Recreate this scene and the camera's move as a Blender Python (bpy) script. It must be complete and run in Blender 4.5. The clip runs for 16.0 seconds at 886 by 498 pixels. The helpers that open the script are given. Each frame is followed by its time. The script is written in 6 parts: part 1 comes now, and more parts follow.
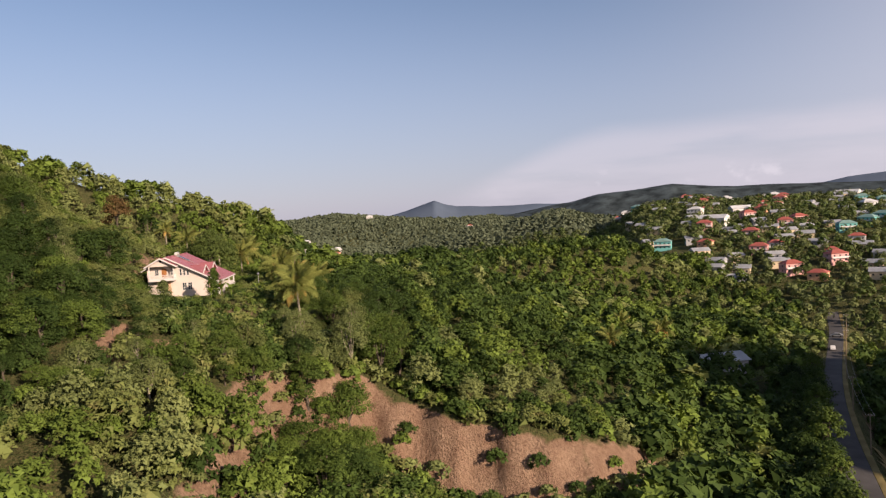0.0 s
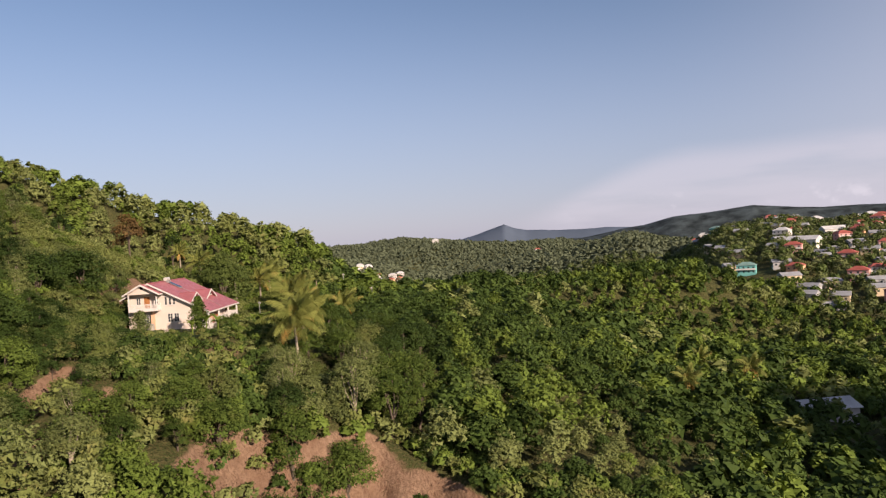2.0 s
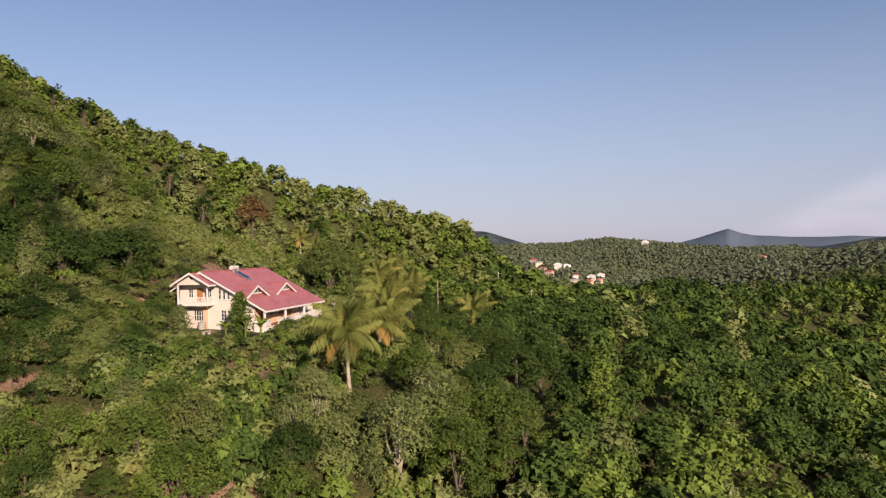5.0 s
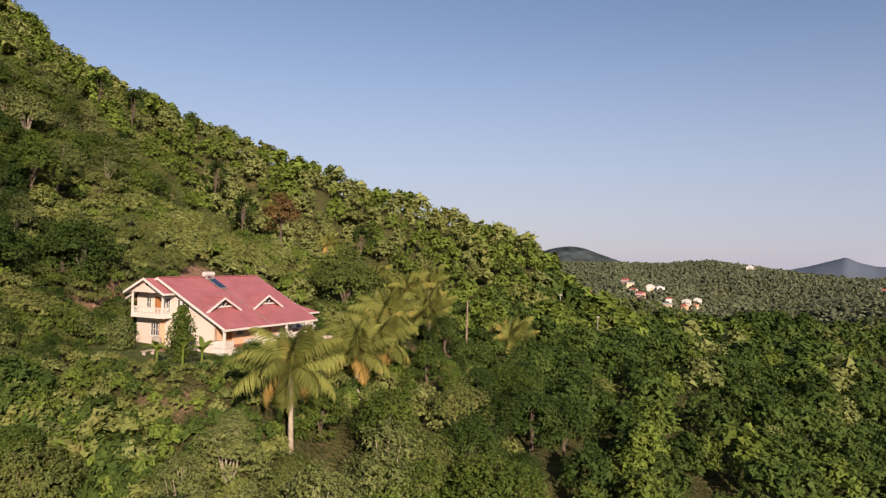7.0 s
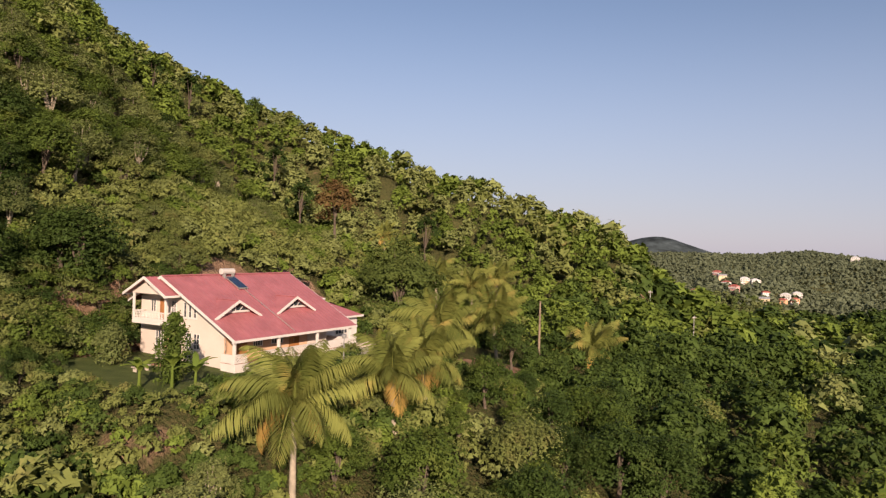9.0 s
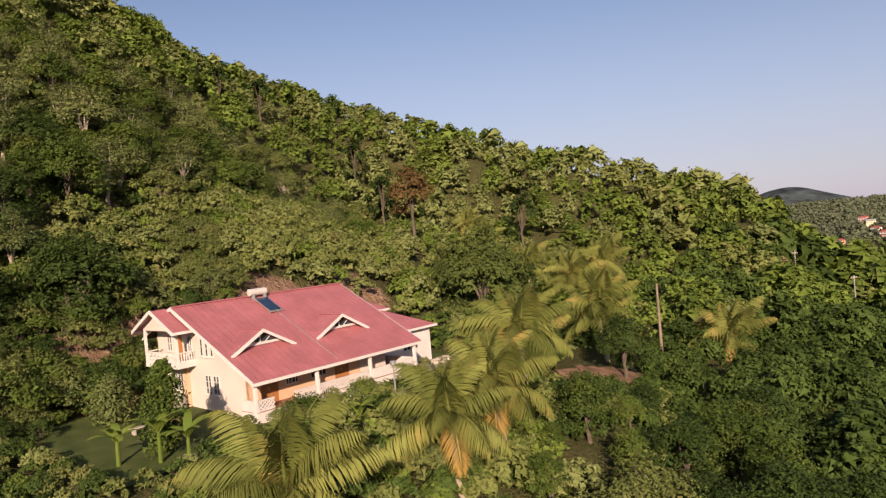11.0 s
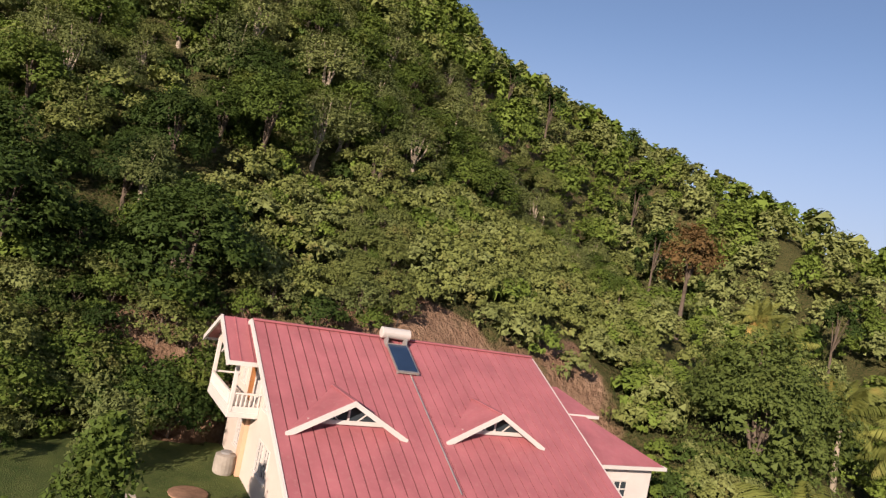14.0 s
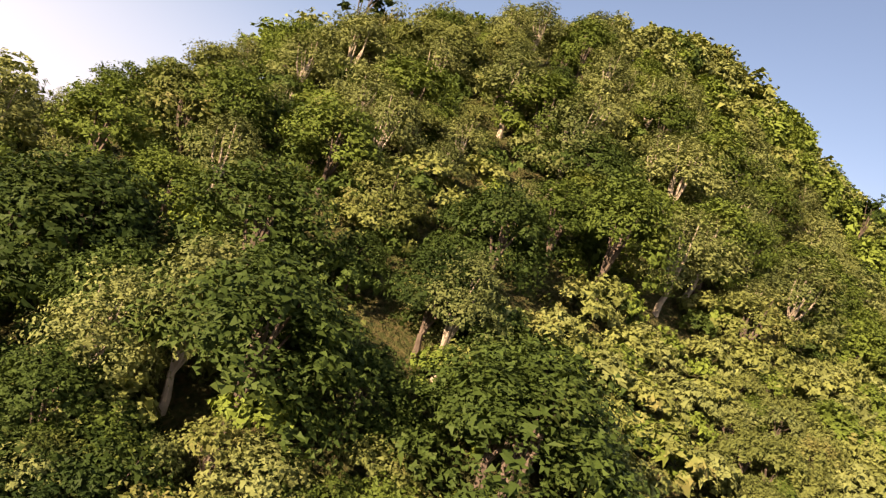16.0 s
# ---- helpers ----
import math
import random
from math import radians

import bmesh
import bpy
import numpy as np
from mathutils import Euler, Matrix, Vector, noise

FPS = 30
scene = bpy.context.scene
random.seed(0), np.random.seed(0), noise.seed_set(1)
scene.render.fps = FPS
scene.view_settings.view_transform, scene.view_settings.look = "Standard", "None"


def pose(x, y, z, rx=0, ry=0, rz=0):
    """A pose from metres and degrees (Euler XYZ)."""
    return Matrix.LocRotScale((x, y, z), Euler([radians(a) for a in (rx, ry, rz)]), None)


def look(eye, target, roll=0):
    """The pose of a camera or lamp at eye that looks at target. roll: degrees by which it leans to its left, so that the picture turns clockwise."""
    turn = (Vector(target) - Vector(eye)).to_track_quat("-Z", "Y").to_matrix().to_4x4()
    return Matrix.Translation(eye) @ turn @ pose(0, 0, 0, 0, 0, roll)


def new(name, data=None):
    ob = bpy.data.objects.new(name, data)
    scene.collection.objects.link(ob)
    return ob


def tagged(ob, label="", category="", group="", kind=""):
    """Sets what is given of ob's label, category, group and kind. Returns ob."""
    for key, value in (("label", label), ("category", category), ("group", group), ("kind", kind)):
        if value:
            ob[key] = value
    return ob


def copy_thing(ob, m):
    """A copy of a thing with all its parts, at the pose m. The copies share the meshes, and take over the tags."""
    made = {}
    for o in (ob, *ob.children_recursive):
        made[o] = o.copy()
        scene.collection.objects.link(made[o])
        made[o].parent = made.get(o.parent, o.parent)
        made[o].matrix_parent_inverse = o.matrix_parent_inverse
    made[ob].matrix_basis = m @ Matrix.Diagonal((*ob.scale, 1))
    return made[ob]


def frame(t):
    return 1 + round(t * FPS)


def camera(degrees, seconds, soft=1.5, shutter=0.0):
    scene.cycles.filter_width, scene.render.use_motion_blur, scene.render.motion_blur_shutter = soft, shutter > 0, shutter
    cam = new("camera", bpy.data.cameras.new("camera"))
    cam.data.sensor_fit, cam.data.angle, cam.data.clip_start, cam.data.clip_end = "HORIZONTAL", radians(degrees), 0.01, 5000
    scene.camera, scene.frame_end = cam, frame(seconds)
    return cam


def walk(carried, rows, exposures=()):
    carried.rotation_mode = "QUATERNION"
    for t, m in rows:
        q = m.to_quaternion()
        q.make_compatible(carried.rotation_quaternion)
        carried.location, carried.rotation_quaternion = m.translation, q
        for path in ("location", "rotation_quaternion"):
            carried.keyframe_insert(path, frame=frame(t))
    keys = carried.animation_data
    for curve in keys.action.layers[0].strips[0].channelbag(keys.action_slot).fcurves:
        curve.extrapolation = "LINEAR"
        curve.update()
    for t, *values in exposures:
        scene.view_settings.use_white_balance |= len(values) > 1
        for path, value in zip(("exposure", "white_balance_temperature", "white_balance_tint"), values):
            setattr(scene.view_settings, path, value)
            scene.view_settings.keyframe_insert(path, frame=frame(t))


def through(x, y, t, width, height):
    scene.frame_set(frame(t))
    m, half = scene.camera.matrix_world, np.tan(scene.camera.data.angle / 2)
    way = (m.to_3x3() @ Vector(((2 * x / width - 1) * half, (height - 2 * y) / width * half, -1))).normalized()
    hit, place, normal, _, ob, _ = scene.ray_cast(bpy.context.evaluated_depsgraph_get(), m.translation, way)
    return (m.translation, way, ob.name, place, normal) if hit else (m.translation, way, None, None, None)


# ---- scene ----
cam = camera(63.3, 16.0, 1.3)
PATH = [
    (0, 0.02, -0.06, 40, 86.9, 3.56, 1.45),
    (0.5, 1.43, 7.38, 39.42, 87.1, 4.05, 3.11),
    (1, 2.8, 14.57, 38.94, 87.78, 4.28, 5.07),
    (1.5, 4.2, 21.33, 38.57, 88.56, 4.24, 6.58),
    (2, 5.61, 27.65, 38.2, 89.2, 3.82, 7.1),
    (2.5, 7.11, 33.88, 37.75, 89.25, 3.66, 7.77),
    (3, 8.72, 40.43, 37.34, 89.12, 3.47, 10.91),
    (3.5, 10.04, 47.02, 36.84, 88.91, 2.99, 13.77),
    (4, 11.04, 53.3, 36.25, 88.91, 2.47, 16.92),
    (4.5, 11.74, 59.31, 36.15, 89.48, 1.85, 20.09),
    (5, 12.17, 65.21, 36.69, 89.82, 1.34, 23.98),
    (5.2, 12.31, 67.52, 36.94, 89.98, 1.27, 25.34),
    (6.2, 13.1, 80.6, 37.15, 90.55, -0.25, 29.9),
    (7.3, 12.08, 91.82, 37.43, 90.71, -2.31, 32.39),
    (7.5, 11.38, 93.5, 37.52, 90.68, -2.63, 33.08),
    (8, 9.5, 97.57, 37.72, 90.47, -3.08, 34.64),
    (8.5, 7.35, 101.42, 37.8, 90.14, -3.04, 36.2),
    (9, 4.99, 105.19, 37.71, 89.74, -1.67, 38.07),
    (9.2, 4.06, 106.7, 37.67, 89.68, -1.11, 39.09),
    (11.3, -4.34, 123.28, 38.07, 88.63, 4.96, 48.3),
    (11.5, -5.37, 124.58, 38.18, 88.67, 4.32, 49.19),
    (12, -7.97, 127.71, 38.47, 88.44, 2.02, 51.6),
    (12.5, -10.5, 130.65, 38.76, 87.83, 0.32, 53.33),
    (13, -13.6, 133.55, 38.95, 88.39, -1.97, 55.68),
    (13.5, -17.51, 136.42, 39.09, 90.02, -6.68, 61.6),
    (14, -22.06, 138.8, 39.05, 90.75, -11.53, 68.77),
    (14.5, -27.57, 139.96, 39.25, 92.85, -15.16, 75.18),
    (15, -33.27, 139.59, 39.7, 94.9, -17.52, 80.11),
    (15.5, -38.73, 137.62, 40.44, 95.54, -19.26, 84.46),
    (16, -43.61, 134.83, 41.07, 93.56, -21.11, 88.24),
]
walk(cam, [(t, pose(x, y, z, rx, ry, rz)) for t, x, y, z, rx, ry, rz in PATH], [(0, 0.74, 6450, 22), (5, 0.74, 6350, 22), (9, 0.77, 6750, 24), (12.5, 0.79, 6750, 26), (14.2, 0.86, 6200, 22), (15, 1.22, 6450, 22), (16, 1.74, 7800, 26)])

# ---- world and sun ----
SUN_DIR = Vector((0.70, -0.62, 0.36)).normalized()      # from the place towards the sun
world = bpy.data.worlds.new("sky")
scene.world = world
world.use_nodes = True
wn = world.node_tree
wn.nodes.clear()
w_out = wn.nodes.new("ShaderNodeOutputWorld")
w_bg = wn.nodes.new("ShaderNodeBackground")
w_sky = wn.nodes.new("ShaderNodeTexSky")
w_sky.sky_type = 'NISHITA'
w_sky.sun_disc = False
w_sky.sun_elevation = math.asin(SUN_DIR.z)
w_sky.sun_rotation = math.atan2(SUN_DIR.x, SUN_DIR.y)
w_sky.altitude = 100
w_sky.air_density, w_sky.dust_density, w_sky.ozone_density = 1.0, 0.35, 1.6
w_bg.inputs["Strength"].default_value = 0.061
def w_math(op, a, b=0.0, c=0.0):
    n = wn.nodes.new("ShaderNodeMath")
    n.operation = op
    for sock, v in zip(n.inputs, (a, b, c)):
        if isinstance(v, (int, float)):
            sock.default_value = v
        else:
            wn.links.new(v, sock)
    return n.outputs[0]


def w_range(v, a, b, lo=0.0, hi=1.0):
    n = wn.nodes.new("ShaderNodeMapRange")
    n.interpolation_type = 'SMOOTHSTEP'
    for k, q in zip(("From Min", "From Max", "To Min", "To Max"), (a, b, lo, hi)):
        n.inputs[k].default_value = q
    wn.links.new(v, n.inputs["Value"])
    return n.outputs[0]


def w_noise(scale, stretch, detail):
    mp = wn.nodes.new("ShaderNodeMapping")
    mp.inputs["Scale"].default_value = stretch
    n = wn.nodes.new("ShaderNodeTexNoise")
    n.inputs["Scale"].default_value, n.inputs["Detail"].default_value = scale, detail
    wn.links.new(w_co.outputs["Generated"], mp.inputs["Vector"])
    wn.links.new(mp.outputs[0], n.inputs["Vector"])
    return n.outputs["Fac"]


def w_blend(fac, under, colour):
    n = wn.nodes.new("ShaderNodeMixRGB")
    n.inputs[2].default_value = (*colour, 1)
    wn.links.new(fac, n.inputs[0])
    wn.links.new(under, n.inputs[1])
    return n.outputs[0]


w_co = wn.nodes.new("ShaderNodeTexCoord")
w_sep = wn.nodes.new("ShaderNodeSeparateXYZ")
wn.links.new(w_co.outputs["Generated"], w_sep.inputs[0])
rise = w_sep.outputs["Z"]
bearing = w_math('ARCTAN2', w_sep.outputs["X"], w_sep.outputs["Y"])
# evening haze along the horizon, stronger towards the sun
toward = w_math('ADD', w_math('MULTIPLY', w_sep.outputs["X"], 0.75), w_math('MULTIPLY', w_sep.outputs["Y"], -0.66))
haze = w_range(rise, 0.36, -0.02, 0.0, 0.72)
sky_col = w_blend(haze, w_sky.outputs[0], (4.1, 4.5, 5.9))
glow = w_math('MULTIPLY', w_range(toward, -0.55, 0.35), w_range(rise, 1.0, 0.0))
sky_col = w_blend(w_math('MULTIPLY', glow, 0.85), sky_col, (7.5, 7.5, 7.6))
# flat-topped cloud bank in the north-east, with small heaps along its foot
top = w_math('ADD', w_range(bearing, -0.09, 0.22, 0.0, 0.088), w_math('MULTIPLY', w_noise(3.0, (1, 1, 2), 5), 0.016))
bank = w_range(w_math('SUBTRACT', rise, top), 0.012, -0.022)
bank = w_math('MULTIPLY', w_math('MULTIPLY', bank, w_range(bearing, 1.9, 1.2)), w_range(w_noise(4.5, (1, 1, 7), 6), 0.28, 0.62, 0.10, 0.46))
bank = w_math('MULTIPLY', bank, w_range(bearing, -0.07, 0.08))
sky_col = w_blend(bank, sky_col, (7.1, 6.9, 7.2))
heaps = w_math('MULTIPLY', w_range(w_noise(17.0, (1, 1, 1.6), 5), 0.56, 0.66), w_range(w_math('ABSOLUTE', w_math('SUBTRACT', rise, 0.022)), 0.024, 0.006))
heaps = w_math('MULTIPLY', heaps, w_math('MULTIPLY', w_range(bearing, 0.0, 0.2), w_range(bearing, 1.2, 0.8)))
sky_col = w_blend(w_math('MULTIPLY', heaps, 0.45), sky_col, (8.2, 8.0, 8.2))
wn.links.new(sky_col, w_bg.inputs["Color"])
wn.links.new(w_bg.outputs[0], w_out.inputs["Surface"])

sun_data = bpy.data.lights.new("sun", 'SUN')
sun_data.energy = 5.0
sun_data.angle = radians(0.6)
sun_data.color = (1.0, 0.83, 0.60)
sun = new("sun", sun_data)
sun.matrix_world = look(SUN_DIR * 500, (0, 0, 0))
scene.view_settings.exposure = 0.0

# ---- materials ----
def material(name, base, rough=0.8, spec=0.3, metal=0.0):
    m = bpy.data.materials.new(name)
    m.use_nodes = True
    b = m.node_tree.nodes["Principled BSDF"]
    b.inputs["Base Color"].default_value = (*base, 1)
    b.inputs["Roughness"].default_value = rough
    b.inputs["Specular IOR Level"].default_value = spec
    b.inputs["Metallic"].default_value = metal
    return m, m.node_tree, b


def noise_tex(nt, scale, detail=4.0, vec=None, rough=0.55):
    n = nt.nodes.new("ShaderNodeTexNoise")
    n.inputs["Scale"].default_value = scale
    n.inputs["Detail"].default_value = detail
    n.inputs["Roughness"].default_value = rough
    if vec is not None:
        nt.links.new(vec, n.inputs["Vector"])
    return n.outputs["Fac"]


def mapped(nt, sock, a, b, lo=0.0, hi=1.0):
    n = nt.nodes.new("ShaderNodeMapRange")
    for k, v in zip(("From Min", "From Max", "To Min", "To Max"), (a, b, lo, hi)):
        n.inputs[k].default_value = v
    nt.links.new(sock, n.inputs["Value"])
    return n.outputs[0]


def mix_col(nt, fac, a, b, mode='MIX'):
    n = nt.nodes.new("ShaderNodeMixRGB")
    n.blend_type = mode
    for sock, v in zip(n.inputs, (fac, a, b)):
        if isinstance(v, bpy.types.NodeSocket):
            nt.links.new(v, sock)
        elif isinstance(v, (int, float)):
            sock.default_value = v
        else:
            sock.default_value = (*v, 1)
    return n.outputs[0]


def world_pos(nt):
    return nt.nodes.new("ShaderNodeNewGeometry").outputs["Position"]


def obj_pos(nt):
    return nt.nodes.new("ShaderNodeTexCoord").outputs["Object"]


def bumped(nt, b, height, strength=0.4, dist=0.05):
    n = nt.nodes.new("ShaderNodeBump")
    n.inputs["Strength"].default_value = strength
    n.inputs["Distance"].default_value = dist
    nt.links.new(height, n.inputs["Height"])
    nt.links.new(n.outputs[0], b.inputs["Normal"])


def plain(name, base, rough=0.7, spec=0.3, metal=0.0, vary=0.25, scale=3.0, bump=0.15):
    """Paint, plaster, stone and the like: two scales of stain and a fine relief."""
    m, nt, b = material(name, base, rough, spec, metal)
    p = obj_pos(nt)
    big = mapped(nt, noise_tex(nt, scale * 0.35, 5, p), 0.3, 0.7, 1 - vary, 1 + vary * 0.35)
    fine = mapped(nt, noise_tex(nt, scale * 6, 4, p), 0.3, 0.7, 1 - vary * 0.4, 1.0)
    c = mix_col(nt, 1.0, base, big, 'MULTIPLY')
    c = mix_col(nt, 1.0, c, fine, 'MULTIPLY')
    nt.links.new(c, b.inputs["Base Color"])
    if bump:
        bumped(nt, b, noise_tex(nt, scale * 10, 4, p), bump, 0.02)
    return m


def foliage(name, dark, light, dry=(0.20, 0.17, 0.05), dry_amount=0.07, through=0.12):
    """Leaves: tone by leaf, crown and patch, with light shining through."""
    m, nt, b = material(name, light, 0.62, 0.08)
    geo = nt.nodes.new("ShaderNodeNewGeometry")
    info = nt.nodes.new("ShaderNodeObjectInfo")
    patch = mapped(nt, noise_tex(nt, 0.2, 2, geo.outputs["Position"]), 0.36, 0.64)
    leafy = nt.nodes.new("ShaderNodeMath")
    leafy.operation = 'MULTIPLY_ADD'
    nt.links.new(geo.outputs["Random Per Island"], leafy.inputs[0])
    leafy.inputs[1].default_value = 0.16
    leafy.inputs[2].default_value = 0.0
    tree = nt.nodes.new("ShaderNodeMath")
    tree.operation = 'MULTIPLY_ADD'
    nt.links.new(patch, tree.inputs[0])
    tree.inputs[1].default_value = 0.34
    nt.links.new(leafy.outputs[0], tree.inputs[2])
    whole = nt.nodes.new("ShaderNodeMath")
    whole.operation = 'MULTIPLY_ADD'
    nt.links.new(info.outputs["Random"], whole.inputs[0])
    whole.inputs[1].default_value = 0.42
    nt.links.new(tree.outputs[0], whole.inputs[2])
    # in the joined woods each crown carries its own tone
    att = nt.nodes.new("ShaderNodeAttribute")
    att.attribute_name = "tone"
    toned = nt.nodes.new("ShaderNodeMath")
    toned.operation = 'MULTIPLY_ADD'
    nt.links.new(att.outputs["Fac"], toned.inputs[0])
    toned.inputs[1].default_value = 0.5
    nt.links.new(whole.outputs[0], toned.inputs[2])
    c = mix_col(nt, toned.outputs[0], dark, light)
    d = mapped(nt, noise_tex(nt, 0.35, 2, geo.outputs["Position"]), 0.58, 0.75, 0.0, dry_amount * 3)
    c = mix_col(nt, d, c, dry)
    nt.links.new(c, b.inputs["Base Color"])
    tr = nt.nodes.new("ShaderNodeBsdfTranslucent")
    nt.links.new(mix_col(nt, 1.0, c, (1.25, 1.2, 0.6), 'MULTIPLY'), tr.inputs["Color"])
    mx = nt.nodes.new("ShaderNodeMixShader")
    mx.inputs[0].default_value = through
    nt.links.new(b.outputs[0], mx.inputs[1])
    nt.links.new(tr.outputs[0], mx.inputs[2])
    nt.links.new(mx.outputs[0], nt.nodes["Material Output"].inputs["Surface"])
    return m


M_LEAF = foliage("leaves_green", (0.023, 0.043, 0.009), (0.126, 0.180, 0.033))
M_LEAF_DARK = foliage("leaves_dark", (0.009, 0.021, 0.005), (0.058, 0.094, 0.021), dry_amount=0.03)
M_LEAF_GREY = foliage("leaves_greygreen", (0.058, 0.080, 0.026), (0.184, 0.214, 0.073))
M_LEAF_YELLOW = foliage("leaves_yellowgreen", (0.070, 0.091, 0.025), (0.152, 0.178, 0.052), dry=(0.22, 0.155, 0.07), dry_amount=0.14)
M_LEAF_MANGO = foliage("mango_leaves", (0.026, 0.043, 0.011), (0.100, 0.135, 0.033), dry_amount=0.03)
M_LEAF_RUST = foliage("leaves_rust", (0.055, 0.040, 0.018), (0.15, 0.092, 0.036), dry_amount=0.1)
M_LEAF_PURPLE = foliage("leaves_purple_grey", (0.075, 0.054, 0.060), (0.19, 0.14, 0.15), dry_amount=0.2)
M_PALM = foliage("palm_frond", (0.066, 0.088, 0.020), (0.225, 0.238, 0.062), dry=(0.36, 0.25, 0.08), dry_amount=0.22)
M_PALM_DRY = foliage("palm_frond_dry", (0.24, 0.145, 0.042), (0.42, 0.29, 0.085), dry_amount=0.3)
M_BANANA = foliage("banana_leaf", (0.10, 0.16, 0.03), (0.24, 0.30, 0.06), through=0.4)
M_BARK = plain("bark", (0.125, 0.10, 0.078), 0.9, 0.1, vary=0.45, scale=4, bump=0.5)
M_BARK_PALE = plain("bark_pale", (0.36, 0.31, 0.24), 0.9, 0.1, vary=0.4, scale=4, bump=0.5)
# far leaves: paler and greyer, with the haze of distance in the colour
M_DISTANT_HAZED = foliage("distant_leaves", (0.060, 0.076, 0.048), (0.098, 0.118, 0.072), dry_amount=0.04, through=0.1)
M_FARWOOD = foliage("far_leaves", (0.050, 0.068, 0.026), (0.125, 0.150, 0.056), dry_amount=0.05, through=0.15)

M_VALLEY = foliage("valley_leaves", (0.024, 0.042, 0.014), (0.085, 0.118, 0.034), dry_amount=0.03, through=0.15)


def ground_material():
    m, nt, b = material("ground_earth_and_grass", (0.1, 0.1, 0.05), 0.95, 0.1)
    geo = nt.nodes.new("ShaderNodeNewGeometry")
    p = geo.outputs["Position"]
    green = mix_col(nt, mapped(nt, noise_tex(nt, 0.25, 6, p), 0.35, 0.65), (0.032, 0.045, 0.014), (0.078, 0.088, 0.030))
    green = mix_col(nt, mapped(nt, noise_tex(nt, 3.0, 5, p), 0.42, 0.7), green, (0.12, 0.10, 0.045))
    earth = mix_col(nt, mapped(nt, noise_tex(nt, 0.22, 6, p), 0.35, 0.65), (0.225, 0.142, 0.095), (0.32, 0.215, 0.145))
    earth = mix_col(nt, mapped(nt, noise_tex(nt, 1.3, 8, p), 0.45, 0.72, 0.0, 0.7), earth, (0.17, 0.098, 0.064))
    # rills washed down the steep faces
    mp = nt.nodes.new("ShaderNodeMapping")
    mp.inputs["Scale"].default_value = (1.0, 1.0, 0.16)
    nt.links.new(p, mp.inputs["Vector"])
    rill = noise_tex(nt, 2.6, 7, mp.outputs[0], 0.72)
    earth = mix_col(nt, mapped(nt, rill, 0.30, 0.55, 0.55, 0.0), earth, (0.14, 0.078, 0.05))
    sep = nt.nodes.new("ShaderNodeSeparateXYZ")
    nt.links.new(geo.outputs["Normal"], sep.inputs[0])
    edge = nt.nodes.new("ShaderNodeMath")
    edge.operation = 'MULTIPLY_ADD'
    nt.links.new(noise_tex(nt, 0.5, 6, p), edge.inputs[0])
    edge.inputs[1].default_value = 0.35
    nt.links.new(sep.outputs["Z"], edge.inputs[2])
    steep = mapped(nt, edge.outputs[0], 0.92, 0.82)
    att = nt.nodes.new("ShaderNodeAttribute")
    att.attribute_name = "bare"
    cut = nt.nodes.new("ShaderNodeMath")
    cut.operation = 'MULTIPLY_ADD'
    nt.links.new(noise_tex(nt, 0.45, 6, p), cut.inputs[0])
    cut.inputs[1].default_value = 0.8
    nt.links.new(att.outputs["Fac"], cut.inputs[2])
    either = nt.nodes.new("ShaderNodeMath")
    either.operation = 'MAXIMUM'
    nt.links.new(steep, either.inputs[0])
    nt.links.new(mapped(nt, cut.outputs[0], 0.85, 1.05), either.inputs[1])
    c = mix_col(nt, either.outputs[0], green, earth)
    nt.links.new(c, b.inputs["Base Color"])
    h = nt.nodes.new("ShaderNodeMath")
    h.operation = 'ADD'
    nt.links.new(rill, h.inputs[0])
    nt.links.new(noise_tex(nt, 2.2, 7, p), h.inputs[1])
    bumped(nt, b, h.outputs[0], 1.0, 0.6)
    return m


M_GROUND = ground_material()


def lawn_material():
    m, nt, b = material("lawn_grass", (0.08, 0.13, 0.03), 0.9, 0.15)
    p = world_pos(nt)
    c = mix_col(nt, mapped(nt, noise_tex(nt, 0.5, 5, p), 0.35, 0.65), (0.034, 0.062, 0.014), (0.078, 0.105, 0.028))
    c = mix_col(nt, mapped(nt, noise_tex(nt, 9.0, 4, p), 0.4, 0.75, 0, 0.6), c, (0.105, 0.10, 0.042))
    nt.links.new(c, b.inputs["Base Color"])
    bumped(nt, b, noise_tex(nt, 14, 4, p), 0.8, 0.08)
    return m


M_LAWN = lawn_material()
M_ASPHALT = plain("asphalt", (0.085, 0.08, 0.078), 0.9, 0.2, vary=0.3, scale=0.6)
M_CONCRETE = plain("concrete", (0.34, 0.31, 0.27), 0.9, 0.2, vary=0.4, scale=0.8)
M_CREAM = plain("cream_wall_paint", (0.555, 0.478, 0.428), 0.75, 0.25, vary=0.10, scale=1.0, bump=0.1)
M_PEACH = plain("peach_wall_paint", (0.58, 0.37, 0.245), 0.75, 0.25, vary=0.12, scale=1.0, bump=0.1)
M_WHITE = plain("white_paint", (0.56, 0.53, 0.508), 0.55, 0.35, vary=0.10, scale=2.0, bump=0.05)
M_WOOD = plain("varnished_wood", (0.36, 0.15, 0.05), 0.45, 0.4, vary=0.35, scale=3.0)
M_STEEL = plain("brushed_steel", (0.62, 0.58, 0.52), 0.35, 0.5, 0.8, vary=0.15, scale=4.0, bump=0)
M_GREY = plain("grey_metal", (0.30, 0.30, 0.30), 0.5, 0.4, 0.3, vary=0.2, scale=3.0, bump=0)
M_DARK = plain("dark_interior", (0.030, 0.026, 0.022), 0.8, 0.2, vary=0.3)
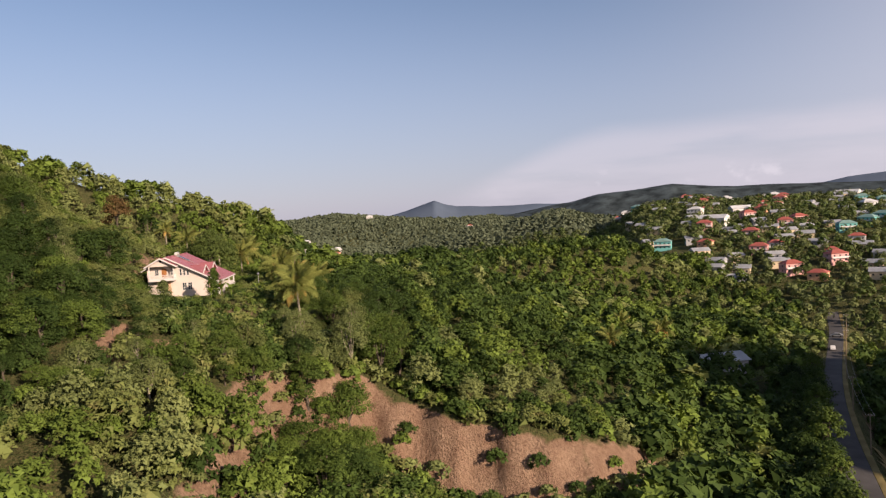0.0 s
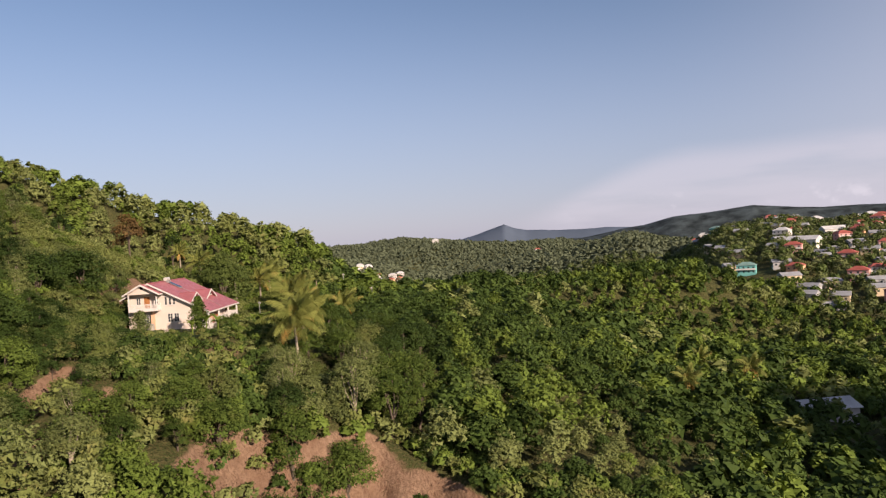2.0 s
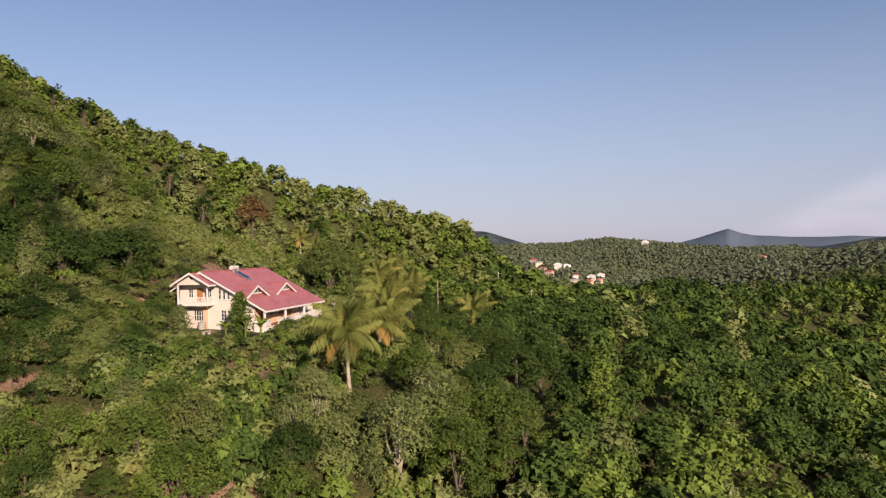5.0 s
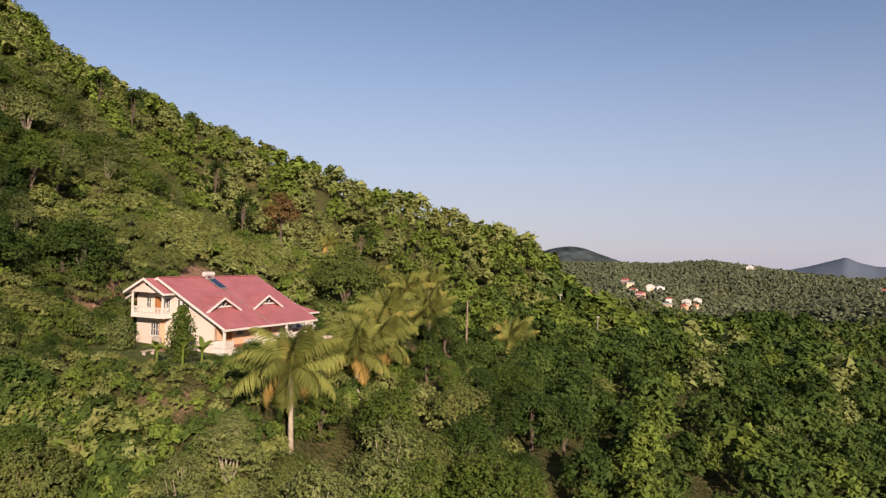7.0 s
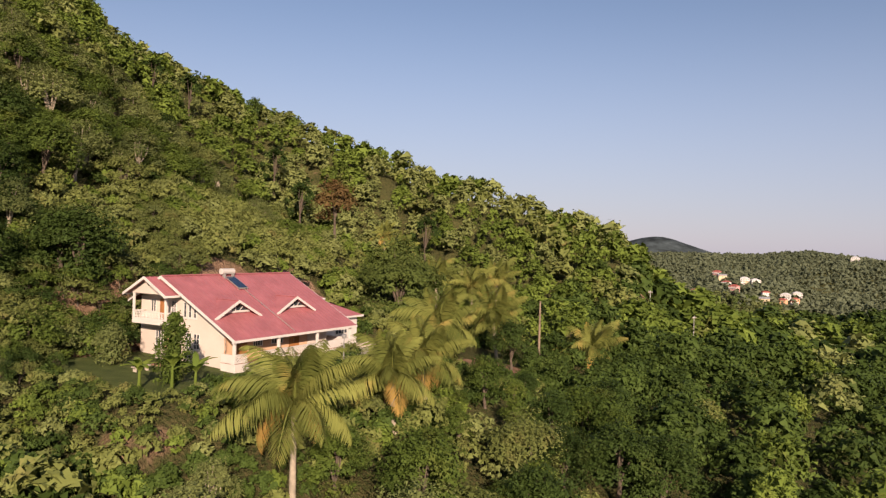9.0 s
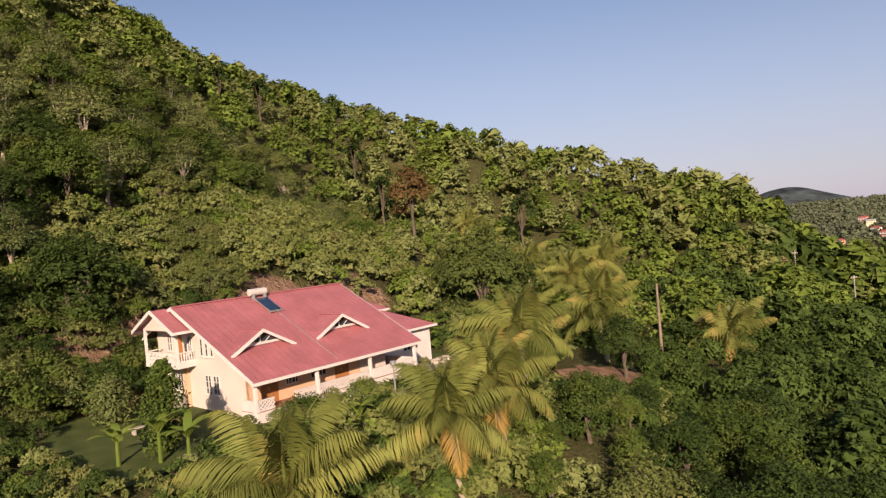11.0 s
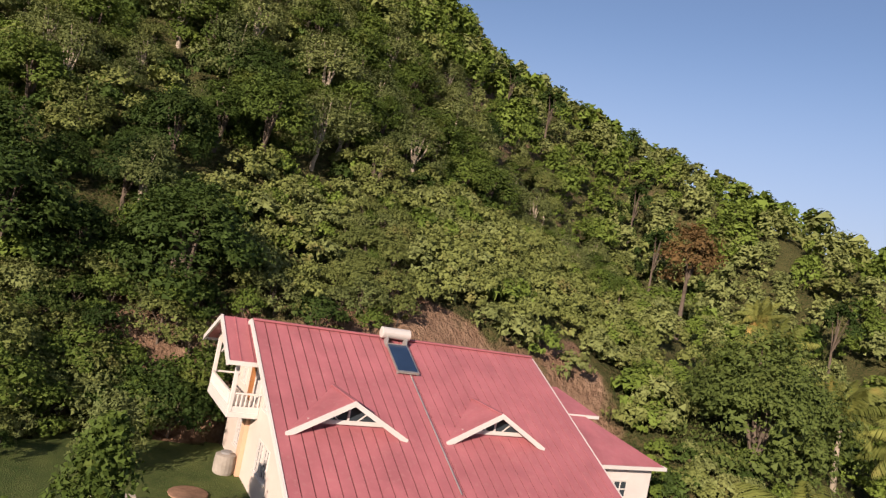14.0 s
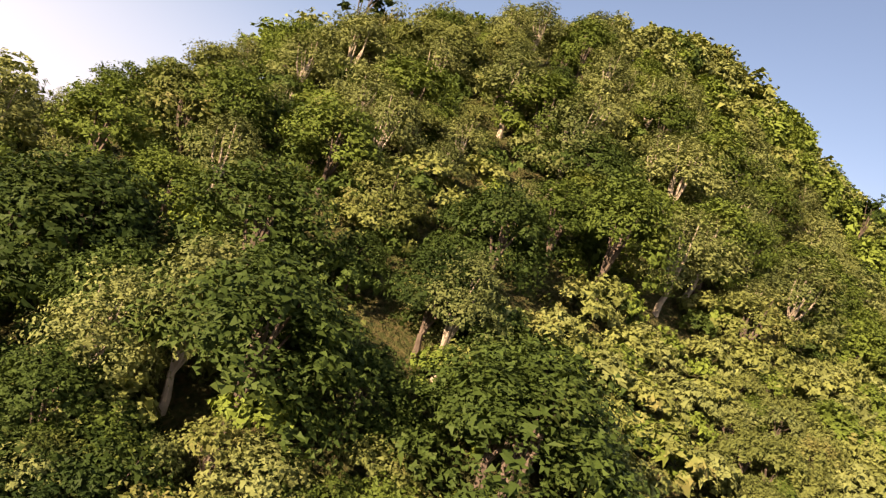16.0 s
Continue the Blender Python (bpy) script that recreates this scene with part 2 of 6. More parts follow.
M_TILE = plain("terracotta_tile", (0.30, 0.14, 0.085), 0.6, 0.3, vary=0.3, scale=4)
M_TIMBER = plain("weathered_timber", (0.24, 0.19, 0.14), 0.9, 0.1, vary=0.4, scale=3)
M_STONE = plain("pale_stone", (0.48, 0.42, 0.35), 0.9, 0.2, vary=0.4, scale=2, bump=0.5)


def glass_material():
    m, nt, b = material("window_glass", (0.035, 0.045, 0.055), 0.08, 0.6)
    nt.links.new(mapped(nt, noise_tex(nt, 1.5, 2, obj_pos(nt)), 0.3, 0.7, 0.05, 0.14), b.inputs["Roughness"])
    return m


M_GLASS = glass_material()


def roof_material(name, base):
    m, nt, b = material(name, base, 0.42, 0.45, 0.0)
    p = world_pos(nt)
    info = nt.nodes.new("ShaderNodeObjectInfo")
    c = mix_col(nt, mapped(nt, noise_tex(nt, 0.6, 6, p), 0.3, 0.7), tuple(v * 0.78 for v in base), tuple(min(1, v * 1.12) for v in base))
    c = mix_col(nt, mapped(nt, info.outputs["Random"], 0, 1, 0.0, 0.25), c, tuple(v * 0.75 for v in base))
    c = mix_col(nt, mapped(nt, noise_tex(nt, 5.0, 6, p), 0.55, 0.8, 0, 0.35), c, (0.40, 0.26, 0.22))
    nt.links.new(c, b.inputs["Base Color"])
    nt.links.new(mapped(nt, noise_tex(nt, 2.0, 5, p), 0.3, 0.7, 0.34, 0.55), b.inputs["Roughness"])
    return m


# under-sheet coloured dark, so the shadow lines of the seams are painted in
M_JOINT_SHADE = plain("dark_roof_joint", (0.07, 0.022, 0.026), 0.8, 0.2)
M_TANK = plain("pale_enamel", (0.56, 0.53, 0.50), 0.35, 0.4, 0.2, vary=0.1, bump=0)
M_ROOF = roof_material("red_sheet_roof", (0.350, 0.120, 0.134))
M_SOLAR = plain("solar_glass", (0.020, 0.040, 0.085), 0.12, 0.6, vary=0.2, scale=2, bump=0)
# distance haze is put into the base colours of both far ranges
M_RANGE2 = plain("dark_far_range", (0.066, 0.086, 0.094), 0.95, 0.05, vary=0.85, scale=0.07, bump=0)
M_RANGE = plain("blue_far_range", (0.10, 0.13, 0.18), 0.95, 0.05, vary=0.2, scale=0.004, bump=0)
M_DIRT = plain("bare_earth_path", (0.27, 0.165, 0.11), 0.95, 0.1, vary=0.6, scale=1.2, bump=1.0)
M_DRYGRASS = plain("dry_grass", (0.24, 0.19, 0.08), 0.95, 0.1, vary=0.4, scale=0.5, bump=0.6)
M_PALEGREY = plain("pale_grey_sheet_roof", (0.42, 0.42, 0.42), 0.5, 0.4, vary=0.3, scale=0.6, bump=0)

# ---- shape of the land ----
# hill and spurs: height, centre x, centre y, half-width along, half-width across, turn
SPURS = [
    (93.0, -201.0, 178.0, 70.3, 42.7, -0.55),
    (53.0, -189.0, 268.0, 105.0, 30.6, 0.20),
    (19.3, -53.9, 170.0, 50.0, 80.3, -0.74),
    (9.5, -128.7, 115.8, 28.0, 28.0, -0.20),
    (3.0, -25.0, 130.0, 24.0, 24.0, 0.0),
    (8.0, 85.0, 310.0, 75.0, 70.0, 0.0),
    (2.0, -5.0, 250.0, 50.0, 50.0, 0.0),
]
HOUSE = pose(-50.4, 145.3, 0, 0, 0, 97.6)      # local x along the ridge, y from the front eave to the back
HOUSE_INV = HOUSE.inverted()
PAD_Z = 25.6
CANOPY = 6.0


def smooth01(a, b, v):
    t = np.clip((v - a) / (b - a), 0, 1)
    return t * t * (3 - 2 * t)


def fbm(x, y, s, seed=0.0, octaves=4):
    """Rolling value noise in numpy from a few sine layers."""
    z = 0 * x
    amp = 1.0
    for k in range(octaves):
        a = 1.3 * k + seed
        z = z + amp * np.sin((x * math.cos(a) + y * math.sin(a)) / s + 2.1 * a + 1.7 * np.sin((y * math.cos(a) - x * math.sin(a)) / (1.3 * s) + a))
        s, amp = s * 0.53, amp * 0.5
    return z


def house_uv(x, y):
    m = HOUSE_INV
    return m[0][0] * x + m[0][1] * y + m[0][3], m[1][0] * x + m[1][1] * y + m[1][3]


def cliff_line(x):
    """y of the scarp's upper edge: an uneven bow."""
    return 121 + 10 * np.exp(-((x + 13) / 13) ** 2) + 0.55 * np.clip(x - 8, 0, 60) + 1.5 * np.sin(x / 4.1) + 0.8 * np.sin(x / 1.7 + 1)


def bump(v, centre, width, height):
    return height * np.exp(-((v - centre) / width) ** 2 / 2)


def layer(r, dist, depth, crest):
    """A far range: its crest over the bearing, falling off before and behind."""
    return -60 + (crest + 60) * np.exp(-((r - dist) / depth) ** 2 / 2)


def skyline(az, dist, bearings, rises):
    """Height of a crest at a distance, from its rise over the horizon in degrees at some bearings."""
    return 36 + dist * np.tan(np.radians(np.interp(az, bearings, rises)))


def far_country(x, y, r, az):
    """Ranges behind the valley, by distance and bearing from the start of the walk."""
    wob = 1.6 * fbm(x, y, 120.0, 1.0) + 0.9 * fbm(x, y, 42.0, 0.2)
    behind = bump(az, -130, 40, 60) + bump(az, 120, 40, 40)
    mid = skyline(az, 1350, (-60, -24, -14.5, -9.7, -7.5, -4.4, 2.4, 5, 12, 60), (0.5, -0.4, 0.0, 0.25, -0.05, -0.42, -0.66, -1.2, -1.6, 0.5)) + behind
    spur = skyline(az, 930, (-60, -18, -14.5, -11.5, -9, -4.5, -2.7, 0.5, 2.8, 5.5, 7.5, 9.9, 12.4, 14.6, 60), (-3, -2.0, -1.15, -1.5, -2.6, -2.9, -2.3, -1.6, -1.5, -1.0, -0.64, -1.1, -1.4, -1.0, -1.0))
    town = skyline(az, 820, (-60, -5, 3, 9.8, 12, 14.2, 16.6, 18.3, 20.6, 21.8, 24.4, 30, 70, 100), (-8, -8, -5.5, -2.8, -1.8, -0.5, -0.2, 0.0, -0.5, -0.3, -0.33, -0.45, 0.2, -6))
    z = np.maximum(layer(r, 930, 250, spur + wob), layer(r, 1350, 240, mid + wob * 1.3))
    return np.maximum(z, layer(r, 820, np.where(r < 820, 370, 200), town + wob))


def canopy(x, y):
    z = -5.3 - 18.4 * np.tanh((x - 20) / 80)
    for a, cx, cy, sx, sy, turn in SPURS:
        c, s = math.cos(turn), math.sin(turn)
        p = (x - cx) * c + (y - cy) * s
        q = -(x - cx) * s + (y - cy) * c
        z = z + a * np.exp(-((p / sx) ** 2 + (q / sy) ** 2) / 2)
    return z


def road_x(y):
    return 72 + 0.46 * (y - 132) + 3 * np.sin(y / 40)


def road_z(y):
    return -16.5 - 0.012 * (y - 130)


def land(x, y):
    """Height of the bare ground."""
    x, y = np.asarray(x, float), np.asarray(y, float)
    z = canopy(x, y) - CANOPY + 0.9 * fbm(x, y, 11.0, 0.4)
    # the hill's north end falls to the valley
    w = smooth01(285, 400, y + 0.15 * x)
    z = z * (1 - w) - 34 * w
    z = z - 14 * smooth01(-4, 16, x + 78 + 0.42 * (y - 291)) * smooth01(225, 268, y) * (1 - smooth01(330, 380, y)) * (1 - smooth01(-40, 10, x))
    z = z + 4 * np.exp(-((x - 20) / 16) ** 2 - ((y - 127) / 15) ** 2)
    # swell of the slope under the dying tree
    z = z + 6 * np.exp(-(((x + 97) / 15) ** 2 + ((y - 199) / 15) ** 2) / 2)
    # scarp over the quarry floor
    z = z - 3.0 * np.exp(-((x + 14) / 16) ** 2 - ((y - 134) / 20) ** 2)
    gully = 0.75 * fbm(x, 0.4 * y, 2.4, 0.7, 3) + 0.5 * np.sin(x / 6.5 + 0.8)
    edge = cliff_line(x) - y + 0.9 * gully
    cut = smooth01(0.0, 8.5, edge) * smooth01(-38, -26, x) * (1 - smooth01(36, 50, x))
    z = z - cut * (11.5 - 5.5 * smooth01(2, 24, x)) - 0.7 * gully * cut * (1 - cut) * 4
    # small landslip below the lawn
    slip = smooth01(0.0, 3.0, 117 - y + 0.8 * gully) * smooth01(84, 104, y)
    slip = slip * np.maximum(smooth01(-57.6, -56.2, x) * (1 - smooth01(-54.8, -53.4, x)), smooth01(-51.0, -49.4, x) * (1 - smooth01(-46.6, -45.0, x)))
    z = z - 4.0 * slip
    # unseen hill, added on the sun's side to cast shade over the valley
    p, q = (x - 259) * 0.66 + (y - 59) * 0.75, (x - 259) * 0.75 - (y - 59) * 0.66
    z = z + 122 * np.exp(-((p / 68) ** 2 + (q / 44) ** 2) / 2)
    # valley floor and the town's slope towards the north-east
    r = np.hypot(x, y)
    az = np.degrees(np.arctan2(x, y))
    z = np.where(r > 250, np.maximum(z, -36), z)
    z = z - smooth01(300, 420, r) * 3
    z = np.maximum(z, far_country(x, y, r, az))
    # low wooded spur that closes the near valley
    k = np.clip(((x + 70) * 145 + (y - 335) * 75) / (145 ** 2 + 75 ** 2), 0, 1)
    d = np.hypot(x + 70 - 145 * k, y - 335 - 75 * k)
    z = np.maximum(z, -40 + (54 + 2.0 * fbm(x, y, 23.0, 0.9)) * np.exp(-(d / 52) ** 2 / 2))
    # the road runs level along the valley
    w = 1 - smooth01(4.0, 11.0, np.abs(x - road_x(y)))
    w = w * smooth01(20, 60, y) * (1 - smooth01(290, 330, y))
    z = z * (1 - w) + road_z(y) * w
    # level ground round the house
    u, v = house_uv(x, y)
    d = np.maximum(np.maximum(-13.0 + 0.5 * np.clip(v - 6, 0, 9) - u, u - 31), np.maximum(-5.0 - v, v - 15.3))
    pad = PAD_Z - 0.03 * np.clip(u, -10, 34) - 0.04 * np.clip(6 - v, -10, 12)
    w = 1 - smooth01(0.0, 4.5, d)
    return z * (1 - w) + pad * w


def land1(x, y):
    return float(land(np.array([x]), np.array([y]))[0])


def mesh_from(name, verts, faces, mats=(), mat_index=None, smooth=False):
    me = bpy.data.meshes.new(name)
    verts = np.asarray(verts, np.float32)
    faces = np.asarray(faces, np.int32)
    n, k = faces.shape
    me.vertices.add(len(verts))
    me.vertices.foreach_set("co", verts.ravel())
    me.loops.add(n * k)
    me.loops.foreach_set("vertex_index", faces.ravel())
    me.polygons.add(n)
    me.polygons.foreach_set("loop_start", np.arange(n, dtype=np.int32) * k)
    if mat_index is not None:
        me.polygons.foreach_set("material_index", np.asarray(mat_index, np.int32))
    if smooth:
        me.polygons.foreach_set("use_smooth", np.ones(n, bool))
    for m in mats:
        me.materials.append(m)
    me.update(calc_edges=True)
    me.validate()
    return me


def steps(lo, hi, fine, far, growth=1.16):
    mid = list(np.arange(lo, hi + fine * 0.5, fine))
    s, v, up = fine, mid[-1], []
    while v < far:
        s *= growth
        v += s
        up.append(v)
    s, v, down = fine, mid[0], []
    while v > -far:
        s *= growth
        v -= s
        down.append(v)
    return np.array(down[::-1] + mid + up)


def make_ground():
    xs = steps(-260, 200, 3.0, 4600, 1.10)
    ys = steps(-60, 420, 3.0, 4600, 1.10)
    xs = np.unique(np.concatenate([xs[(xs < -60) | (xs > 48)], np.arange(-60, 48, 0.75)]))
    ys = np.unique(np.concatenate([ys[(ys < 100) | (ys > 158)], np.arange(100, 158, 0.75)]))
    gx, gy = np.meshgrid(xs, ys)
    gz = land(gx, gy)
    v = np.stack([gx, gy, gz], -1).reshape(-1, 3)
    nx, ny = len(xs), len(ys)
    i = (np.arange(ny - 1)[:, None] * nx + np.arange(nx - 1)[None, :]).ravel()
    f = np.stack([i, i + 1, i + 1 + nx, i + nx], 1)
    me = mesh_from("ground", v, f, [M_GROUND], smooth=True)
    # where the bank behind the house is cut bare
    u, w = house_uv(v[:, 0], v[:, 1])
    bare = smooth01(-9, -4, u) * (1 - smooth01(30, 36, u)) * smooth01(13.5, 15.5, w) * (1 - smooth01(18.5, 25, w + 2 * np.sin(u / 3)))
    at = me.attributes.new("bare", 'FLOAT', 'POINT')
    at.data.foreach_set("value", bare.astype(np.float32))
    ob = new("ground", me)
    return tagged(ob, "grassy hillside ground with bare reddish earth on the steep cuts", "ground", kind="structure")


ground = make_ground()

# ---- building helpers ----
def box_bm(bm, x0, y0, z0, x1, y1, z1, bevel=0.0):
    vs = [bm.verts.new(p) for p in ((x0, y0, z0), (x1, y0, z0), (x1, y1, z0), (x0, y1, z0), (x0, y0, z1), (x1, y0, z1), (x1, y1, z1), (x0, y1, z1))]
    fs = [bm.faces.new([vs[i] for i in q]) for q in ((3, 2, 1, 0), (4, 5, 6, 7), (0, 1, 5, 4), (1, 2, 6, 5), (2, 3, 7, 6), (3, 0, 4, 7))]
    if bevel:
        bmesh.ops.bevel(bm, geom=list({e for f in fs for e in f.edges}), offset=bevel, segments=1, affect='EDGES')


def prism_bm(bm, poly, axis, a, b):
    """A polygon (pairs) drawn out along an axis from a to b."""
    def p3(p, t):
        return {'x': (t, p[0], p[1]), 'y': (p[0], t, p[1]), 'z': (p[0], p[1], t)}[axis]
    lo = [bm.verts.new(p3(p, a)) for p in poly]
    hi = [bm.verts.new(p3(p, b)) for p in poly]
    n = len(poly)
    bm.faces.new(lo[::-1])
    bm.faces.new(hi)
    for i in range(n):
        bm.faces.new((lo[i], lo[(i + 1) % n], hi[(i + 1) % n], hi[i]))
    bmesh.ops.recalc_face_normals(bm, faces=bm.faces)


def tube_bm(bm, pts, radii, sides=8, cap=True):
    rings = []
    for i, p in enumerate(pts):
        p = Vector(p)
        d = (Vector(pts[min(i + 1, len(pts) - 1)]) - Vector(pts[max(i - 1, 0)])).normalized()
        a = d.orthogonal().normalized()
        if abs(d.z) > 0.5:
            a = (Vector((1, 0, 0)) - d * d.x).normalized()
        b = d.cross(a)
        rings.append([bm.verts.new(p + (a * math.cos(t) + b * math.sin(t)) * radii[i]) for t in [2 * math.pi * k / sides for k in range(sides)]])
    for r, s in zip(rings, rings[1:]):
        for k in range(sides):
            bm.faces.new((r[k], r[(k + 1) % sides], s[(k + 1) % sides], s[k]))
    if cap:
        bm.faces.new(rings[0][::-1])
        bm.faces.new(rings[-1])


def bm_mesh(name, bm, mat, smooth=False):
    me = bpy.data.meshes.new(name)
    bm.to_mesh(me)
    bm.free()
    for m in (mat if isinstance(mat, (list, tuple)) else [mat]):
        me.materials.append(m)
    if smooth:
        me.polygons.foreach_set("use_smooth", np.ones(len(me.polygons), bool))
    return me


def part(name, bm, mat, parent, label="", smooth=False):
    ob = new(name, bm_mesh(name, bm, mat, smooth))
    ob.parent = parent
    if label:
        ob["label"] = label
    return ob


def shared(name, me, parent, m=None, label=""):
    ob = new(name, me)
    ob.parent = parent
    if m is not None:
        ob.matrix_basis = m
    if label:
        ob["label"] = label
    return ob


def thing(name, m, label, category, group="", kind=""):
    ob = new(name)
    ob.empty_display_size = 0.3
    ob.matrix_basis = m
    return tagged(ob, label, category, group, kind)


def box_part(name, mat, parent, x0, y0, z0, x1, y1, z1, bevel=0.0, label=""):
    bm = bmesh.new()
    box_bm(bm, x0, y0, z0, x1, y1, z1, bevel)
    return part(name, bm, mat, parent, label)

# ---- the house with the red roof ----
EAVE_Z, RIDGE_Z, RIDGE_V, LEN = 28.45, 33.9, 10.3, 18.3
SLOPE = (RIDGE_Z - EAVE_Z) / RIDGE_V
WALL_U = 0.8
FLOOR_Z = 26.25
house = thing("house", HOUSE, "cream two-storey house with red sheet roof, balcony and long porch", "house")


def roof_z(v):
    return EAVE_Z + SLOPE * v


def wall_slab(name, mat, poly, axis, a, b, parent=house, label=""):
    bm = bmesh.new()
    prism_bm(bm, poly, axis, a, b)
    return part(name, bm, mat, parent, label)


# walls: two gable ends with openings cut as separate piers are built round the windows
def gable_wall(u0, u1, holes, v0, v1, label):
    """A gable wall as upright strips between its openings (v0, v1, z0, z1)."""
    bm = bmesh.new()
    cuts = sorted({v0, v1, RIDGE_V, *[c for h in holes for c in h[:2]]})
    for a, b in zip(cuts, cuts[1:]):
        top = [(v, (roof_z(v) if v <= RIDGE_V else RIDGE_Z - SLOPE * (v - RIDGE_V)) - 0.12) for v in (a, b)]
        spans = sorted([(h[2], h[3]) for h in holes if h[0] <= a + 1e-6 and h[1] >= b - 1e-6])
        z = PAD_Z - 1.2
        for s0, s1 in spans:
            prism_bm(bm, [(a, z), (b, z), (b, s0), (a, s0)], 'x', u0, u1)
            z = s1
        prism_bm(bm, [(a, z), (b, z), (b, top[1][1]), (a, top[0][1])], 'x', u0, u1)
    return part("wall", bm, M_CREAM, house, label)


def window_in_gable(v0, v1, z0, z1, cols, rows, frame_mat=None, proud=0.04, parent=house, u=WALL_U, slant=0.0):
    """A window seen from the gable side: frame, bars and panes."""
    frame_mat = frame_mat or M_WHITE
    bm = bmesh.new()
    w = 0.07
    for a, b, c, d in ((v0, z0, v0 + w, z1), (v1 - w, z0, v1, z1), (v0 + w, z0, v1 - w, z0 + w), (v0 + w, z1 - w, v1 - w, z1)):
        box_bm(bm, u - proud, a, b, u + 0.12, c, d)
    for k in range(1, cols):
        v = v0 + (v1 - v0) * k / cols
        box_bm(bm, u - proud + 0.01, v - 0.025, z0 + w, u + 0.1, v + 0.025, z1 - w)
    for k in range(1, rows):
        z = z0 + (z1 - z0) * k / rows
        box_bm(bm, u - proud + 0.015, v0 + w, z - 0.02, u + 0.09, v1 - w, z + 0.02)
    win = part("window", bm, frame_mat, parent)
    bm = bmesh.new()
    box_bm(bm, u + 0.05, v0 + 0.03, z0 + 0.03, u + 0.065, v1 - 0.03, z1 - 0.03)
    part("pane", bm, M_GLASS, win)
    bm = bmesh.new()
    box_bm(bm, u - 0.1, v0 - 0.08, z0 - 0.1, u + 0.02, v1 + 0.08, z0 - 0.002, 0.01)
    part("sill", bm, M_WHITE, win)
    return win


UPPER = [(7.35, 7.85, 29.95, 31.45), (6.65, 7.15, 29.95, 31.2), (5.95, 6.45, 29.95, 30.95)]
LOWER = [(6.55, 7.45, 26.95, 28.5), (5.45, 6.35, 26.95, 28.5)]
BALC_DOOR = (10.35, 11.35, 29.5, 31.6)
BALC_WIN = [(11.9, 12.7, 30.2, 31.5), (8.9, 9.6, 30.1, 31.5)]
LOW_WIN = [(10.3, 11.9, 26.9, 28.5)]
gable_wall(WALL_U, WALL_U + 0.22, UPPER + LOWER + [BALC_DOOR] + BALC_WIN + LOW_WIN, 1.9, 14.2, "cream plastered gable wall")
gable_wall(LEN - 1.0, LEN - 0.78, [], 7.0, 14.2, "cream plastered gable wall")
for w in UPPER:
    window_in_gable(*w, 1, 2)
for w in LOWER:
    window_in_gable(*w, 2, 3)
for w in BALC_WIN:
    window_in_gable(*w, 2, 2)
for w in LOW_WIN:
    window_in_gable(*w, 4, 2)
wall_slab("wall", M_CREAM, [(WALL_U + 0.22, PAD_Z - 1), (LEN - 1.0, PAD_Z - 1), (LEN - 1.0, 31.7), (WALL_U + 0.22, 31.7)], 'y', 14.0, 14.2, label="cream plastered back wall")

# balcony door
bm = bmesh.new()
box_bm(bm, WALL_U + 0.02, BALC_DOOR[0], BALC_DOOR[2], WALL_U + 0.1, BALC_DOOR[1], BALC_DOOR[3])
for k in range(2):
    for j in range(2):
        v = BALC_DOOR[0] + 0.1 + 0.45 * k
        z = BALC_DOOR[2] + 0.2 + 0.95 * j
        box_bm(bm, WALL_U - 0.01, v, z, WALL_U + 0.03, v + 0.35, z + 0.75, 0.01)
part("door", bm, M_WOOD, house, "varnished wooden balcony door")

# front wall behind the porch, in stretches between doors and windows
FRONT_V = 1.9
DOORS = [(2.0, 3.6), (9.4, 11.0)]
FWINS = [(4.3, 5.6), (6.8, 8.5)]
bm = bmesh.new()
cuts = [WALL_U] + sorted([c for p in DOORS + FWINS for c in p]) + [12.2]
TOPF = roof_z(FRONT_V) - 0.12
for a, b in zip(cuts, cuts[1:]):
    if (a, b) in DOORS:
        box_bm(bm, a, FRONT_V, FLOOR_Z + 2.15, b, FRONT_V + 0.2, TOPF)
    elif (a, b) in FWINS:
        box_bm(bm, a, FRONT_V, PAD_Z - 1, b, FRONT_V + 0.2, FLOOR_Z + 1.0)
        box_bm(bm, a, FRONT_V, FLOOR_Z + 2.05, b, FRONT_V + 0.2, TOPF)
    elif b - a > 0.01:
        box_bm(bm, a, FRONT_V, PAD_Z - 1, b, FRONT_V + 0.2, TOPF)
part("wall", bm, M_PEACH, house, "peach plastered front wall")
bm = bmesh.new()
box_bm(bm, 12.2, 6.6, PAD_Z - 1, LEN - 1.0, 6.8, roof_z(6.6) - 0.12)
box_bm(bm, 12.2, FRONT_V + 0.2, PAD_Z - 1, 12.4, 6.6, TOPF)
part("wall", bm, M_CREAM, house, "pale yellow wall behind the open end of the porch")
for a, b in DOORS:
    bm = bmesh.new()
    box_bm(bm, a, FRONT_V + 0.04, FLOOR_Z, b, FRONT_V + 0.12, FLOOR_Z + 2.15)
    n = 2
    wd = (b - a) / n
    for k in range(n):
        for j in range(3):
            box_bm(bm, a + wd * k + 0.12, FRONT_V + 0.015, FLOOR_Z + 0.15 + 0.67 * j, a + wd * (k + 1) - 0.12, FRONT_V + 0.05, FLOOR_Z + 0.68 + 0.67 * j, 0.012)
    d = part("door", bm, M_WOOD, house, "panelled double door of varnished wood")
    bm = bmesh.new()
    box_bm(bm, (a + b) / 2 - 0.08, FRONT_V - 0.03, FLOOR_Z + 1.0, (a + b) / 2 - 0.04, FRONT_V + 0.02, FLOOR_Z + 1.2)
    part("handle", bm, M_STEEL, d)
